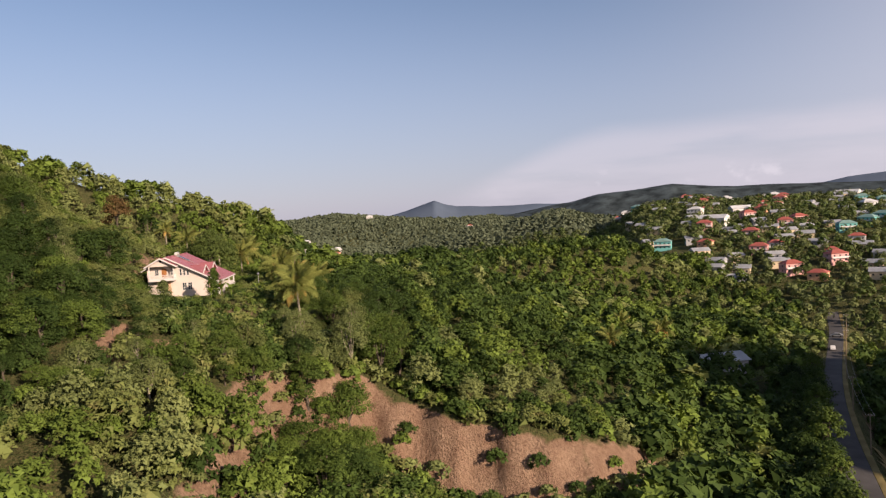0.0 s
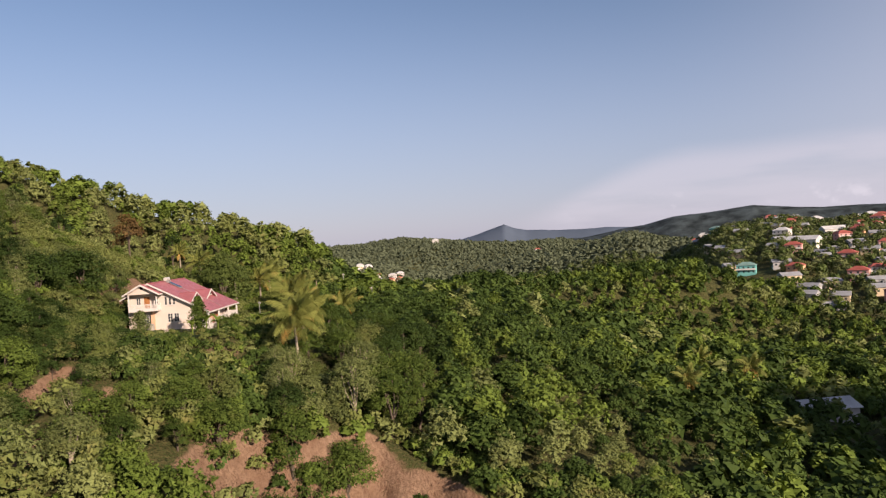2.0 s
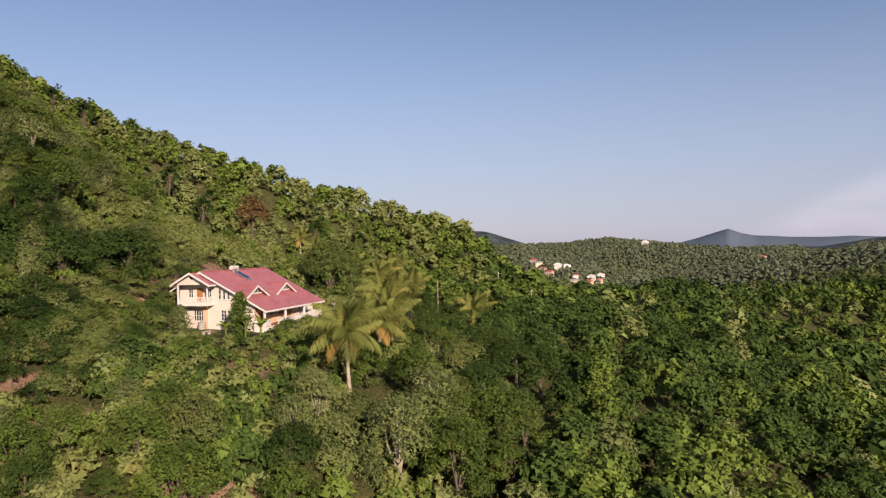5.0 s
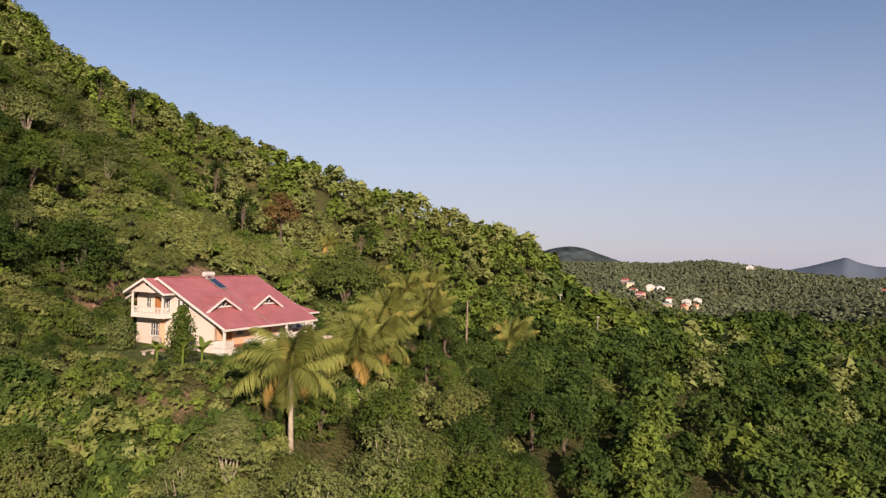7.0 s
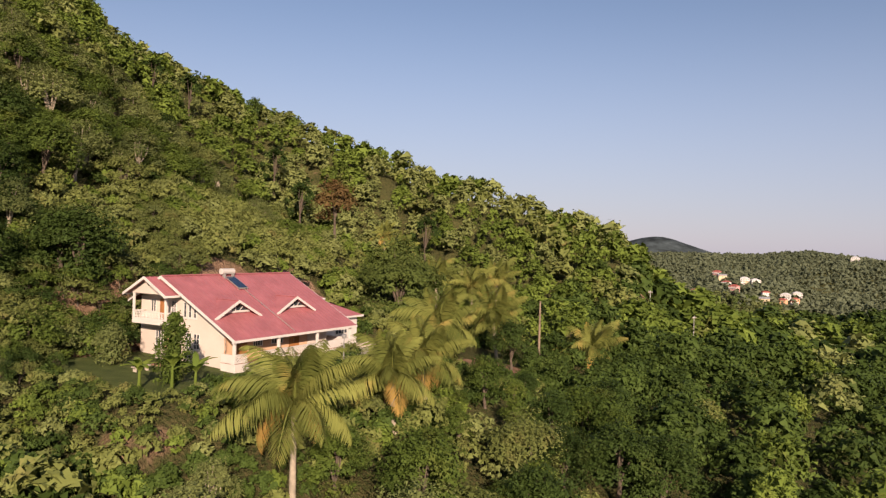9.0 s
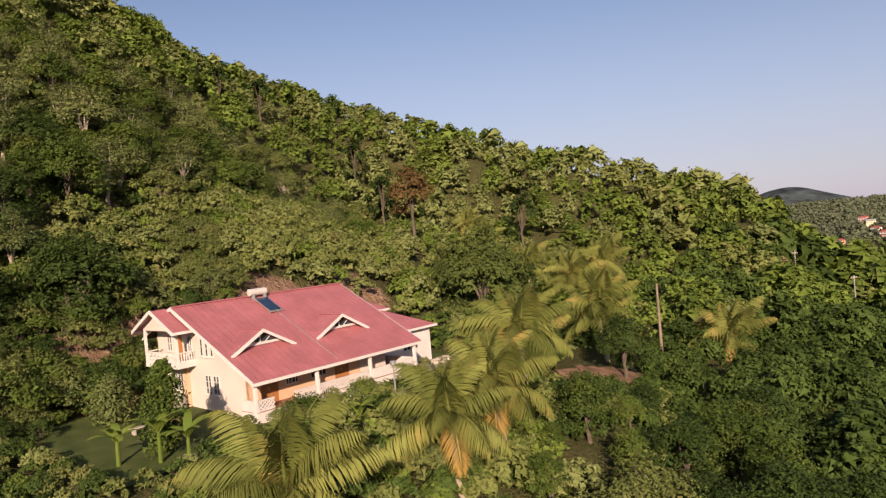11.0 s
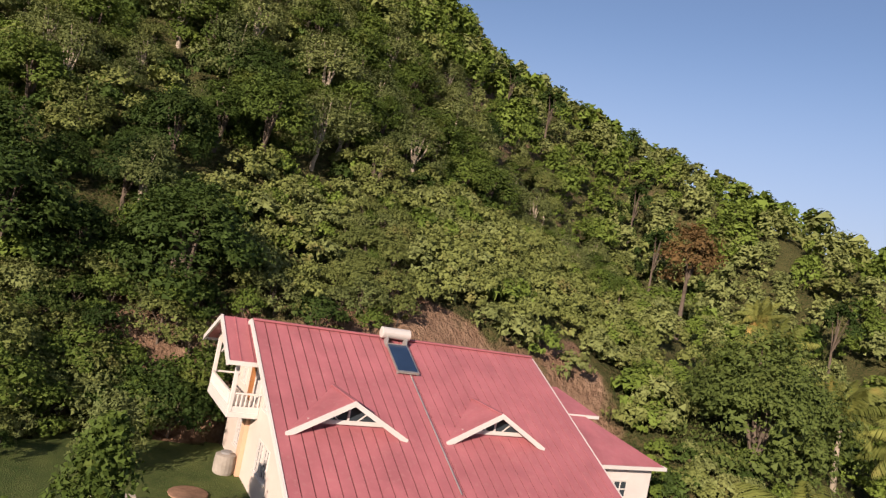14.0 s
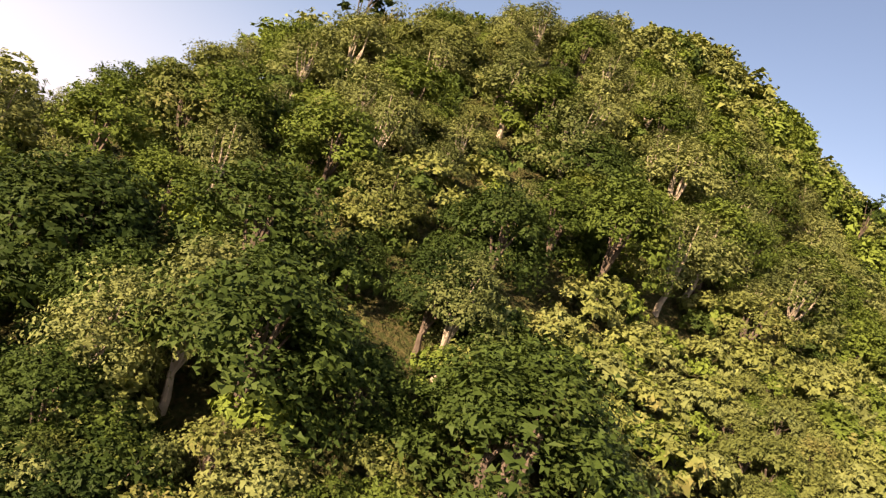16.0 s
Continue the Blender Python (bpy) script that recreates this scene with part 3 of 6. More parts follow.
for a, b in FWINS:
    bm = bmesh.new()
    z0, z1 = FLOOR_Z + 1.0, FLOOR_Z + 2.05
    for q in ((a, z0, a + 0.07, z1), (b - 0.07, z0, b, z1), (a + 0.07, z0, b - 0.07, z0 + 0.07), (a + 0.07, z1 - 0.07, b - 0.07, z1)):
        box_bm(bm, q[0], FRONT_V - 0.04, q[1], q[2], FRONT_V + 0.1, q[3])
    for k in range(1, 4):
        x = a + (b - a) * k / 4
        box_bm(bm, x - 0.02, FRONT_V - 0.02, z0 + 0.07, x + 0.02, FRONT_V + 0.09, z1 - 0.07)
    box_bm(bm, a + 0.07, FRONT_V - 0.015, (z0 + z1) / 2 - 0.02, b - 0.07, FRONT_V + 0.08, (z0 + z1) / 2 + 0.02)
    w = part("window", bm, M_WHITE, house)
    bm = bmesh.new()
    box_bm(bm, a + 0.03, FRONT_V + 0.05, z0 + 0.03, b - 0.03, FRONT_V + 0.065, z1 - 0.03)
    part("pane", bm, M_GLASS, w)
box_part("floor_slab", M_DARK, house, WALL_U + 0.22, FRONT_V + 0.2, 29.2, LEN - 1.0, 14.0, 29.35)

# roof sheets: panels with open joints over an under-sheet, front and back
PANEL = 0.61
T = 0.05
BACK_V = 15.2
BACK_Z = RIDGE_Z - SLOPE * (BACK_V - RIDGE_V)


def sheet(name, x0, x1, v0, z0, v1, z1, t=T):
    bm = bmesh.new()
    prism_bm(bm, [(v0, z0), (v1, z1), (v1, z1 - t), (v0, z0 - t)], 'x', x0, x1)
    return bm


front_panel = bm_mesh("roof_panel", sheet("roof_panel", 0.03, PANEL - 0.03, -0.02, EAVE_Z, RIDGE_V, RIDGE_Z), M_ROOF)
back_panel = bm_mesh("roof_panel", sheet("roof_panel", 0.03, PANEL - 0.03, BACK_V, BACK_Z, RIDGE_V, RIDGE_Z), M_ROOF)
roof = box_part("roof", M_ROOF, house, 0.05, RIDGE_V - 0.16, RIDGE_Z - 0.02, LEN, RIDGE_V + 0.16, RIDGE_Z + 0.1, 0.04, "red standing-seam sheet roof with pale trim")
part("under_sheet", sheet("under_sheet", 0.06, LEN, 0.0, EAVE_Z - 0.06, RIDGE_V, RIDGE_Z - 0.06), M_JOINT_SHADE, roof)
part("under_sheet", sheet("under_sheet", 0.06, LEN, BACK_V - 0.02, BACK_Z - 0.06, RIDGE_V, RIDGE_Z - 0.06), M_JOINT_SHADE, roof)
for k in range(int(LEN / PANEL)):
    shared("roof_panel", front_panel, roof, pose(0.05 + PANEL * k, 0, 0))
    shared("roof_panel", back_panel, roof, pose(0.05 + PANEL * k, 0, 0))

# fascia and rake boards
bm = bmesh.new()
box_bm(bm, -0.05, -0.1, EAVE_Z - 0.26, LEN + 0.1, -0.03, EAVE_Z - 0.02)
part("fascia", bm, M_WHITE, house, "white painted eaves board")
for x0, lip in ((-0.07, 0.05), (LEN + 0.08, -0.06)):
    bm = bmesh.new()
    prism_bm(bm, [(-0.05, EAVE_Z - 0.22), (-0.05, EAVE_Z + lip), (RIDGE_V, RIDGE_Z + lip), (BACK_V, RIDGE_Z - SLOPE * (BACK_V - RIDGE_V) + lip), (BACK_V, RIDGE_Z - SLOPE * (BACK_V - RIDGE_V) - 0.2), (RIDGE_V, RIDGE_Z - 0.24)], 'x', x0, x0 + 0.1)
    part("rake_board", bm, M_WHITE, house, "white painted rake board")
# soffit under the porch
bm = bmesh.new()
prism_bm(bm, [(0.0, EAVE_Z - 0.24), (FRONT_V, roof_z(FRONT_V) - 0.2), (FRONT_V, roof_z(FRONT_V) - 0.14), (0.0, EAVE_Z - 0.1)], 'x', 0.06, LEN)
part("soffit", bm, M_WHITE, house)


def dormer(u):
    """A wide low dormer with white rake boards and a small glazed gable."""
    hw, vf, za = 3.05, 3.15, 31.75
    zb = roof_z(vf) + 0.02
    vb = (za - EAVE_Z) / SLOPE
    d = new("dormer")
    d.parent = house
    d["label"] = "red-roofed dormer with white boards and glazed gable"
    s = (za - zb) / hw
    for sgn in (-1, 1):
        bm = bmesh.new()
        a = [(u + sgn * hw, vf, zb), (u, vf, za), (u, vb, za)]
        lowered = [(x, y, z - 0.09) for x, y, z in a]
        top = [bm.verts.new(p) for p in a]
        bot = [bm.verts.new(p) for p in lowered]
        bm.faces.new(top)
        bm.faces.new(bot[::-1])
        for i in range(3):
            bm.faces.new((top[i], top[(i + 1) % 3], bot[(i + 1) % 3], bot[i]))
        bmesh.ops.recalc_face_normals(bm, faces=bm.faces)
        part("dormer_roof", bm, M_ROOF, d)
        bm = bmesh.new()
        q = [(u + sgn * hw, zb - 0.1), (u + sgn * hw, zb + 0.05), (u, za + 0.05), (u, za - 0.2), (u + sgn * (hw - 0.4), zb - 0.02)]
        prism_bm(bm, q, 'y', vf - 0.12, vf - 0.002)
        part("rake_board", bm, M_WHITE, d)
    bm = bmesh.new()
    box_bm(bm, u - 0.12, vf + 0.02, za - 0.01, u + 0.12, vb, za + 0.06, 0.02)
    part("ridge_cap", bm, M_ROOF, d)
    # recessed gable with its glazing
    vg = vf + 0.5
    zg = roof_z(vg)
    hg = (za - 0.1 - zg - 0.3) / s
    bm = bmesh.new()
    prism_bm(bm, [(u - hg, zg + 0.3), (u + hg, zg + 0.3), (u, za - 0.1)], 'y', vg, vg + 0.06)
    part("pane", bm, M_GLASS, d)
    bm = bmesh.new()
    box_bm(bm, u - hg - 0.15, vg - 0.06, zg + 0.16, u + hg + 0.15, vg - 0.002, zg + 0.36, 0.01)
    box_bm(bm, u - 0.05, vg - 0.05, zg + 0.36, u + 0.05, vg - 0.002, za - 0.2)
    for sgn in (-1, 1):
        x = u + sgn * hg * 0.5
        prism_bm(bm, [(x - sgn * 0.45, zg + 0.36), (x - sgn * 0.37, zg + 0.36), (x + sgn * 0.08, zg + 0.36 + hg * 0.5 * s - 0.1), (x, zg + 0.36 + hg * 0.5 * s - 0.1)], 'y', vg - 0.05, vg - 0.003)
    part("glazing", bm, M_WHITE, d)
    bm = bmesh.new()
    prism_bm(bm, [(u - hw + 0.3, zb), (u + hw - 0.3, zb), (u + hg, zg + 0.3), (u - hg, zg + 0.3)], 'y', vg + 0.07, vg + 0.12)
    part("gable_sheet", bm, M_ROOF, d)


dormer(3.55)
dormer(11.85)

box_part("wall", M_CREAM, house, 12.3, FRONT_V + 0.002, FLOOR_Z - 0.1, 15.4, FRONT_V + 0.2, roof_z(FRONT_V) - 0.25, label="cream plastered porch wall")

# porch: floor, columns, parapet with pierced blocks
porch = new("porch")
porch.parent = house
porch["label"] = "long porch with white columns and pierced parapet"
box_part("porch_base", M_WHITE, porch, 0.2, 0.05, PAD_Z - 1.6, LEN - 0.4, FRONT_V - 0.003, FLOOR_Z - 0.04, 0.02)
box_part("porch_floor", M_TILE, porch, 0.2, 0.04, FLOOR_Z - 0.04, LEN - 0.4, FRONT_V - 0.003, FLOOR_Z, 0.0, "terracotta tiled porch floor")
box_part("porch_floor", M_TILE, porch, 12.4, FRONT_V, PAD_Z - 1.4, LEN - 1.0, 6.6, FLOOR_Z - 0.004)
COLS = [0.3, 6.1, 11.9, 17.5]
for x in COLS:
    bm = bmesh.new()
    box_bm(bm, x - 0.13, 0.1, FLOOR_Z - 0.02, x + 0.13, 0.36, EAVE_Z - 0.2, 0.02)
    box_bm(bm, x - 0.19, 0.04, FLOOR_Z - 0.02, x + 0.19, 0.42, FLOOR_Z + 0.25, 0.015)
    box_bm(bm, x - 0.18, 0.05, EAVE_Z - 0.34, x + 0.18, 0.41, EAVE_Z - 0.2, 0.015)
    part("column", bm, M_WHITE, porch)
bm = bmesh.new()
box_bm(bm, 0.2, 0.12, EAVE_Z - 0.2, LEN - 0.2, 0.34, EAVE_Z - 0.1)
part("beam", bm, M_WHITE, porch)


def lattice(a, b):
    bm = bmesh.new()
    box_bm(bm, a, 0.13, FLOOR_Z + 0.72, b, 0.33, FLOOR_Z + 0.82, 0.015)
    box_bm(bm, a, 0.13, FLOOR_Z, b, 0.33, FLOOR_Z + 0.12, 0.015)
    rail = part("parapet", bm, M_WHITE, porch)
    n = max(1, round((b - a) / 0.34))
    w = (b - a) / n
    bm = bmesh.new()
    h0, h1 = 0.12, 0.72
    t = 0.05
    for s in (0, 1):
        for k in range(2):
            za, zb = h0 + k * 0.3, h0 + (k + 1) * 0.3
            if (s + k) % 2:
                q = [(0, za), (t, za), (w, zb - t), (w, zb), (w - t, zb), (0, za + t)]
            else:
                q = [(0, zb), (0, zb - t), (w - t, za), (w, za), (w, za + t), (t, zb)]
            prism_bm(bm, q, 'y', 0.17 + 0.004 * s, 0.28 + 0.004 * s)
    block = bm_mesh("block", bm, M_WHITE)
    for k in range(n):
        shared("block", block, rail, pose(a + w * k, 0, FLOOR_Z))


lattice(3.8, 5.9)
lattice(6.3, 11.7)
lattice(0.5, 1.9)
box_part("parapet", M_WHITE, porch, 12.1, 0.13, FLOOR_Z - 0.01, 17.3, 0.33, FLOOR_Z + 0.82, 0.02, "solid white parapet")
box_part("parapet", M_WHITE, porch, 17.4, 0.4, FLOOR_Z - 0.01, 17.6, 6.6, FLOOR_Z + 0.82, 0.02)
box_part("parapet", M_WHITE, porch, 0.22, 0.4, FLOOR_Z - 0.01, 0.42, FRONT_V, FLOOR_Z + 0.8, 0.02)
bm = bmesh.new()
for k in range(3):
    box_bm(bm, 2.0, -0.3 - 0.3 * k, PAD_Z - 1.6, 3.7, 0.05 - 0.3 * k, FLOOR_Z - 0.17 * (k + 1))
part("steps", bm, M_CONCRETE, porch)

# balcony with its own gabled roof
balcony = new("balcony")
balcony.parent = house
balcony["label"] = "white balcony with balusters under a small red gable"
BU0, BV0, BV1, BZ = -0.8, 8.5, 13.5, 29.45
box_part("balcony_floor", M_WHITE, balcony, BU0, BV0, BZ - 0.3, WALL_U - 0.002, BV1, BZ, 0.02)
for u, v in ((BU0 + 0.12, BV1 - 0.12), (BU0 + 0.12, BV0 + 0.12)):
    box_part("post", M_WHITE, balcony, u - 0.1, v - 0.1, BZ, u + 0.1, v + 0.1, 32.15, 0.015)
bm = bmesh.new()
box_bm(bm, BU0, BV0 + 0.24, BZ + 0.88, BU0 + 0.1, BV1 - 0.24, BZ + 0.97, 0.01)
box_bm(bm, BU0 + 0.24, BV0 + 0.02, BZ + 0.88, WALL_U - 0.01, BV0 + 0.12, BZ + 0.97, 0.01)
box_bm(bm, BU0 + 0.24, BV1 - 0.12, BZ + 0.88, WALL_U - 0.01, BV1 - 0.02, BZ + 0.97, 0.01)
box_bm(bm, BU0, BV0 + 0.24, BZ, BU0 + 0.1, BV1 - 0.24, BZ + 0.28, 0.01)
box_bm(bm, BU0 + 0.24, BV0 + 0.02, BZ, WALL_U - 0.01, BV0 + 0.12, BZ + 0.28, 0.01)
rail = part("railing", bm, M_WHITE, balcony)
bm = bmesh.new()
tube_bm(bm, [(0, 0, 0.26), (0, 0, 0.42), (0, 0, 0.6), (0, 0, 0.75), (0, 0, 0.9)], [0.035, 0.06, 0.035, 0.05, 0.035], 6)
balu = bm_mesh("baluster", bm, M_WHITE)
for k in range(20):
    shared("baluster", balu, rail, pose(BU0 + 0.05, BV0 + 0.4 + 0.22 * k, BZ))
for k in range(6):
    shared("baluster", balu, rail, pose(BU0 + 0.4 + 0.22 * k, BV0 + 0.07, BZ))
GV, GZ, GE = 11.0, 33.82, 32.15
for sgn in (-1, 1):
    for k in range(3):
        bm = bmesh.new()
        x0 = -1.35 + 0.62 * k
        ve = GV + sgn * 3.05
        prism_bm(bm, [(GV, GZ), (ve, GE), (ve, GE - 0.06), (GV, GZ - 0.06)], 'x', x0, x0 + 0.57)
        prism_bm(bm, [(GV, GZ + 0.04), (ve, GE + 0.04), (ve, GE - 0.06), (GV, GZ - 0.06)], 'x', x0 + 0.57, x0 + 0.62)
        part("roof_panel", bm, M_ROOF, balcony)
    bm = bmesh.new()
    ve = GV + sgn * 3.15
    ze = GE - 0.06
    prism_bm(bm, [(GV, GZ + 0.07), (ve, ze + 0.08), (ve, ze - 0.2), (GV, GZ - 0.22)], 'x', -1.47, -1.36)
    part("rake_board", bm, M_WHITE, balcony)
    bm = bmesh.new()
    box_bm(bm, -1.36, ve - 0.04, ze - 0.16, 0.5, ve + 0.04, ze + 0.05)
    part("fascia", bm, M_WHITE, balcony)
bm = bmesh.new()
prism_bm(bm, [(GV - 2.5, 32.15), (GV + 2.5, 32.15), (GV + 2.5, 32.38), (GV, GZ - 0.1), (GV - 2.5, 32.38)], 'x', BU0 + 0.02, BU0 + 0.2)
part("gable_wall", bm, M_CREAM, balcony, "cream gable over the balcony")
bm = bmesh.new()
prism_bm(bm, [(GV + 0.28 * math.cos(t), 33.2 + 0.28 * math.sin(t)) for t in [math.pi / 4 * k for k in range(8)]], 'x', BU0 - 0.02, BU0 + 0.06)
part("vent", bm, M_DARK, balcony)
bm = bmesh.new()
box_bm(bm, BU0 + 0.2, GV - 2.4, 32.1, WALL_U, GV + 2.4, 32.15)
part("ceiling", bm, M_WHITE, balcony)
# wall of the bay under the balcony
box_part("wall", M_PEACH, house, WALL_U - 0.25, 9.6, PAD_Z - 1, WALL_U - 0.01, 10.25, BZ - 0.3, label="peach pier under the balcony")

# solar water heater on the ridge
heater = thing("solar_water_heater", HOUSE @ Matrix.Translation((8.2, 0, 0)), "steel solar water heater with dark glass collector on the ridge", "water heater")
bm = bmesh.new()
tube_bm(bm, [(-0.9, 9.95, 34.25), (-0.87, 9.95, 34.25), (0.87, 9.95, 34.25), (0.9, 9.95, 34.25)], [0.2, 0.32, 0.32, 0.2], 20)
part("tank", bm, M_TANK, heater, smooth=False)
bm = bmesh.new()
def sl(v, off):
    return roof_z(v) + off
prism_bm(bm, [(7.4, sl(7.4, 0.14)), (9.55, sl(9.55, 0.14)), (9.55, sl(9.55, 0.24)), (7.4, sl(7.4, 0.24))], 'x', -0.68, 0.68)
part("collector_frame", bm, M_STEEL, heater)
bm = bmesh.new()
prism_bm(bm, [(7.49, sl(7.49, 0.24)), (9.46, sl(9.46, 0.24)), (9.46, sl(9.46, 0.255)), (7.49, sl(7.49, 0.255))], 'x', -0.6, 0.6)
part("collector_glass", bm, M_SOLAR, heater)
for x in (-0.6, 0.6):
    bm = bmesh.new()
    box_bm(bm, x - 0.04, 9.5, sl(9.5, 0.02), x + 0.04, 9.95, 34.05)
    part("stand", bm, M_GREY, heater)
    bm = bmesh.new()
    box_bm(bm, x - 0.04, 7.5, sl(7.5, 0.0), x + 0.04, 7.6, sl(7.55, 0.2))
    part("foot", bm, M_GREY, heater)
bm = bmesh.new()
tube_bm(bm, [(0.15, v, sl(v, 0.09)) for v in (0.2, 3.0, 7.5)], [0.035] * 3, 6)
part("pipe", bm, M_STEEL, heater)

# low wing beyond the porch
AN0, AN1, AV0, AV1, AZ = 17.3, 26.6, 6.2, 13.5, 28.6
wing = new("wing")
wing.parent = house
wing["label"] = "low white wing with a red hipped roof"
for poly in ([(AN0, AV0), (AN1, AV0), (AN1, AV0 + 0.2), (AN0, AV0 + 0.2)], [(AN1 - 0.2, AV0 + 0.2), (AN1, AV0 + 0.2), (AN1, AV1), (AN1 - 0.2, AV1)], [(LEN - 0.7, AV1), (AN1, AV1), (AN1, AV1 + 0.2), (LEN - 0.7, AV1 + 0.2)]):
    bm = bmesh.new()
    prism_bm(bm, poly, 'z', PAD_Z - 1.6, AZ - 0.05)
    part("wall", bm, M_WHITE, wing, "white plastered wall")
bm = bmesh.new()
e = 0.55
c = [(AN0 + 1.0, AV0 - e, AZ), (AN1 + e, AV0 - e, AZ), (AN1 + e, AV1 + e, AZ), (AN0 + 1.0, AV1 + e, AZ), (AN0 + 1.0, (AV0 + AV1) / 2, AZ + 1.9), (AN1 - 3.2, (AV0 + AV1) / 2, AZ + 1.9)]
vs = [bm.verts.new(p) for p in c]
for q in ((0, 1, 5, 4), (1, 2, 5), (2, 3, 4, 5), (0, 4, 3), (3, 2, 1, 0)):
    bm.faces.new([vs[i] for i in q])
part("roof", bm, M_ROOF, wing, "red hipped sheet roof")
bm = bmesh.new()
box_bm(bm, AN0 + 1.0, AV0 - e - 0.08, AZ - 0.2, AN1 + e + 0.08, AV0 - e - 0.003, AZ + 0.03)
box_bm(bm, AN1 + e + 0.003, AV0 - e, AZ - 0.2, AN1 + e + 0.08, AV1 + e, AZ + 0.03)
part("fascia", bm, M_WHITE, wing)
bm = bmesh.new()
c = [(19.4, 9.9, 30.6), (24.6, 9.9, 30.6), (24.6, 15.0, 30.6), (19.4, 15.0, 30.6), (19.9, 12.4, 31.8), (22.6, 12.4, 31.8)]
vs = [bm.verts.new(p) for p in c]
for q in ((0, 1, 5, 4), (1, 2, 5), (2, 3, 4, 5), (0, 4, 3), (3, 2, 1, 0)):
    bm.faces.new([vs[i] for i in q])
part("upper_roof", bm, M_ROOF, wing)
bm = bmesh.new()
box_bm(bm, 19.35, 9.85, 30.38, 24.65, 15.05, 30.598, 0.01)
box_bm(bm, 19.8, 10.4, 28.6, 24.0, 14.5, 30.38)
part("upper_wall", bm, M_WHITE, wing)
bm = bmesh.new()
for k in range(4):
    for j in range(2):
        x = 22.4 + 0.55 * k
        box_bm(bm, x, AV0 - 0.02, 26.5 + 0.5 * j, x + 0.47, AV0 + 0.005, 26.92 + 0.5 * j)
w = part("window", bm, M_GLASS, wing)
bm = bmesh.new()
for a in range(5):
    x = 22.32 + 0.55 * a
    box_bm(bm, x, AV0 - 0.05, 26.4, x + 0.08, AV0 + 0.002, 27.5)
for z in (26.38, 26.92, 27.46):
    box_bm(bm, 22.32, AV0 - 0.055, z, 24.6, AV0 + 0.002, z + 0.08)
part("window_frame", bm, M_WHITE, w)

# ---- plants ----
rng = np.random.default_rng(7)


def unit(v):
    return v / (np.linalg.norm(v, axis=-1, keepdims=True) + 1e-9)


def leaf_tris(c, n, size, r, slim=0.62):
    """Pointed leaves or sprays at c, facing n; three corners each, the tip drooping."""
    k = len(c)
    t = unit(np.cross(n, r.normal(size=(k, 3))))
    b = np.cross(n, t)
    L = (size * r.uniform(0.65, 1.4, (k, 1)))
    droop = np.array([0, 0, -0.3]) * L
    return np.stack([c + t * L * 1.15 + droop, c - t * L * 0.7 + b * L * slim, c - t * L * 0.7 - b * L * slim], 1)


def blob_leaves(centre, rad, k, size, r, jitter=0.46, flat=0.8, lean=0.0):
    """One leaf mass: an outer shell of leaves and a few broad ones inside that close it."""
    tufts = max(4, min(44, k // 5))
    td = unit(r.normal(size=(tufts, 3)))
    td[:, 2] = np.where(td[:, 2] < -0.4, -td[:, 2], td[:, 2])
    tc = td * r.uniform(0.74, 1.16, (tufts, 1))
    inner = np.arange(k) < 0.17 * k
    d = unit(r.normal(size=(k, 3)))
    own = r.integers(0, tufts, k)
    spray = unit(d + 0.7 * td[own])
    q = tc[own] + spray * r.uniform(0.05, 0.38, (k, 1))
    q = np.where(inner[:, None], d * r.uniform(0.35, 0.66, (k, 1)), q)
    p = centre + q * rad * np.array([1, 1, flat])
    n = unit(np.where(inner[:, None], d, spray * 0.8 + d * 0.2) + np.array([0, 0, 0.4]) + lean + jitter * r.normal(size=(k, 3)))
    return leaf_tris(p, n, np.where(inner, 2.0, 1.0)[:, None] * size, r)


def crown_points(radius, height, base, blobs, r, spread=0.72):
    """Centres and radii of a crown's leaf masses: uneven, with gaps, reaching low at the sides."""
    out = []
    for i in range(blobs):
        a = 2.4 * i + r.uniform(-0.5, 0.5)
        q = math.sqrt((i + 0.3) / blobs)
        rad = radius * r.uniform(0.19, 0.36)
        top = math.sqrt(max(0.0, 1 - (q * 0.93) ** 2))
        z = base + height * (0.12 + 0.74 * top * r.uniform(0.7, 1.12))
        if i % 5 == 2 and q > 0.6:
            z = base + height * r.uniform(0.08, 0.3)
        out.append((np.array([math.cos(a) * q * radius * spread, math.sin(a) * q * radius * spread, z]), rad))
    return out


def crown_verts(radius, height, base, blobs, leaves, size, seed, spread=0.72):
    r = np.random.default_rng(seed)
    pts = crown_points(radius, height, base, blobs, r, spread)
    per = leaves // blobs
    heart = np.array([0, 0, base + height * 0.35])
    q = np.concatenate([blob_leaves(c, rad, per, size, r, lean=0.75 * unit(c - heart)) for c, rad in pts])
    return q.reshape(-1, 3), pts


def corners_of(v):
    return np.arange(len(v), dtype=np.int32).reshape(-1, 3)


def trunk_bm(pts, height_to, r0, seed, lean=0.3):
    """A tapered trunk that forks into limbs running into the leaf masses."""
    r = random.Random(seed)
    bm = bmesh.new()
    top = Vector((r.uniform(-lean, lean), r.uniform(-lean, lean), height_to))
    tube_bm(bm, [(0, 0, -0.8), (top.x * 0.2, top.y * 0.2, height_to * 0.4), tuple(top)], [r0 * 1.25, r0, r0 * 0.75], 7)
    for c, rad in pts[:7]:
        c = Vector(c)
        mid = top.lerp(c, 0.5) + Vector((r.uniform(-.3, .3), r.uniform(-.3, .3), -0.15 * rad))
        tube_bm(bm, [tuple(top * 0.92), tuple(mid), tuple(c)], [r0 * 0.55, r0 * 0.35, r0 * 0.12], 5)
    return bm


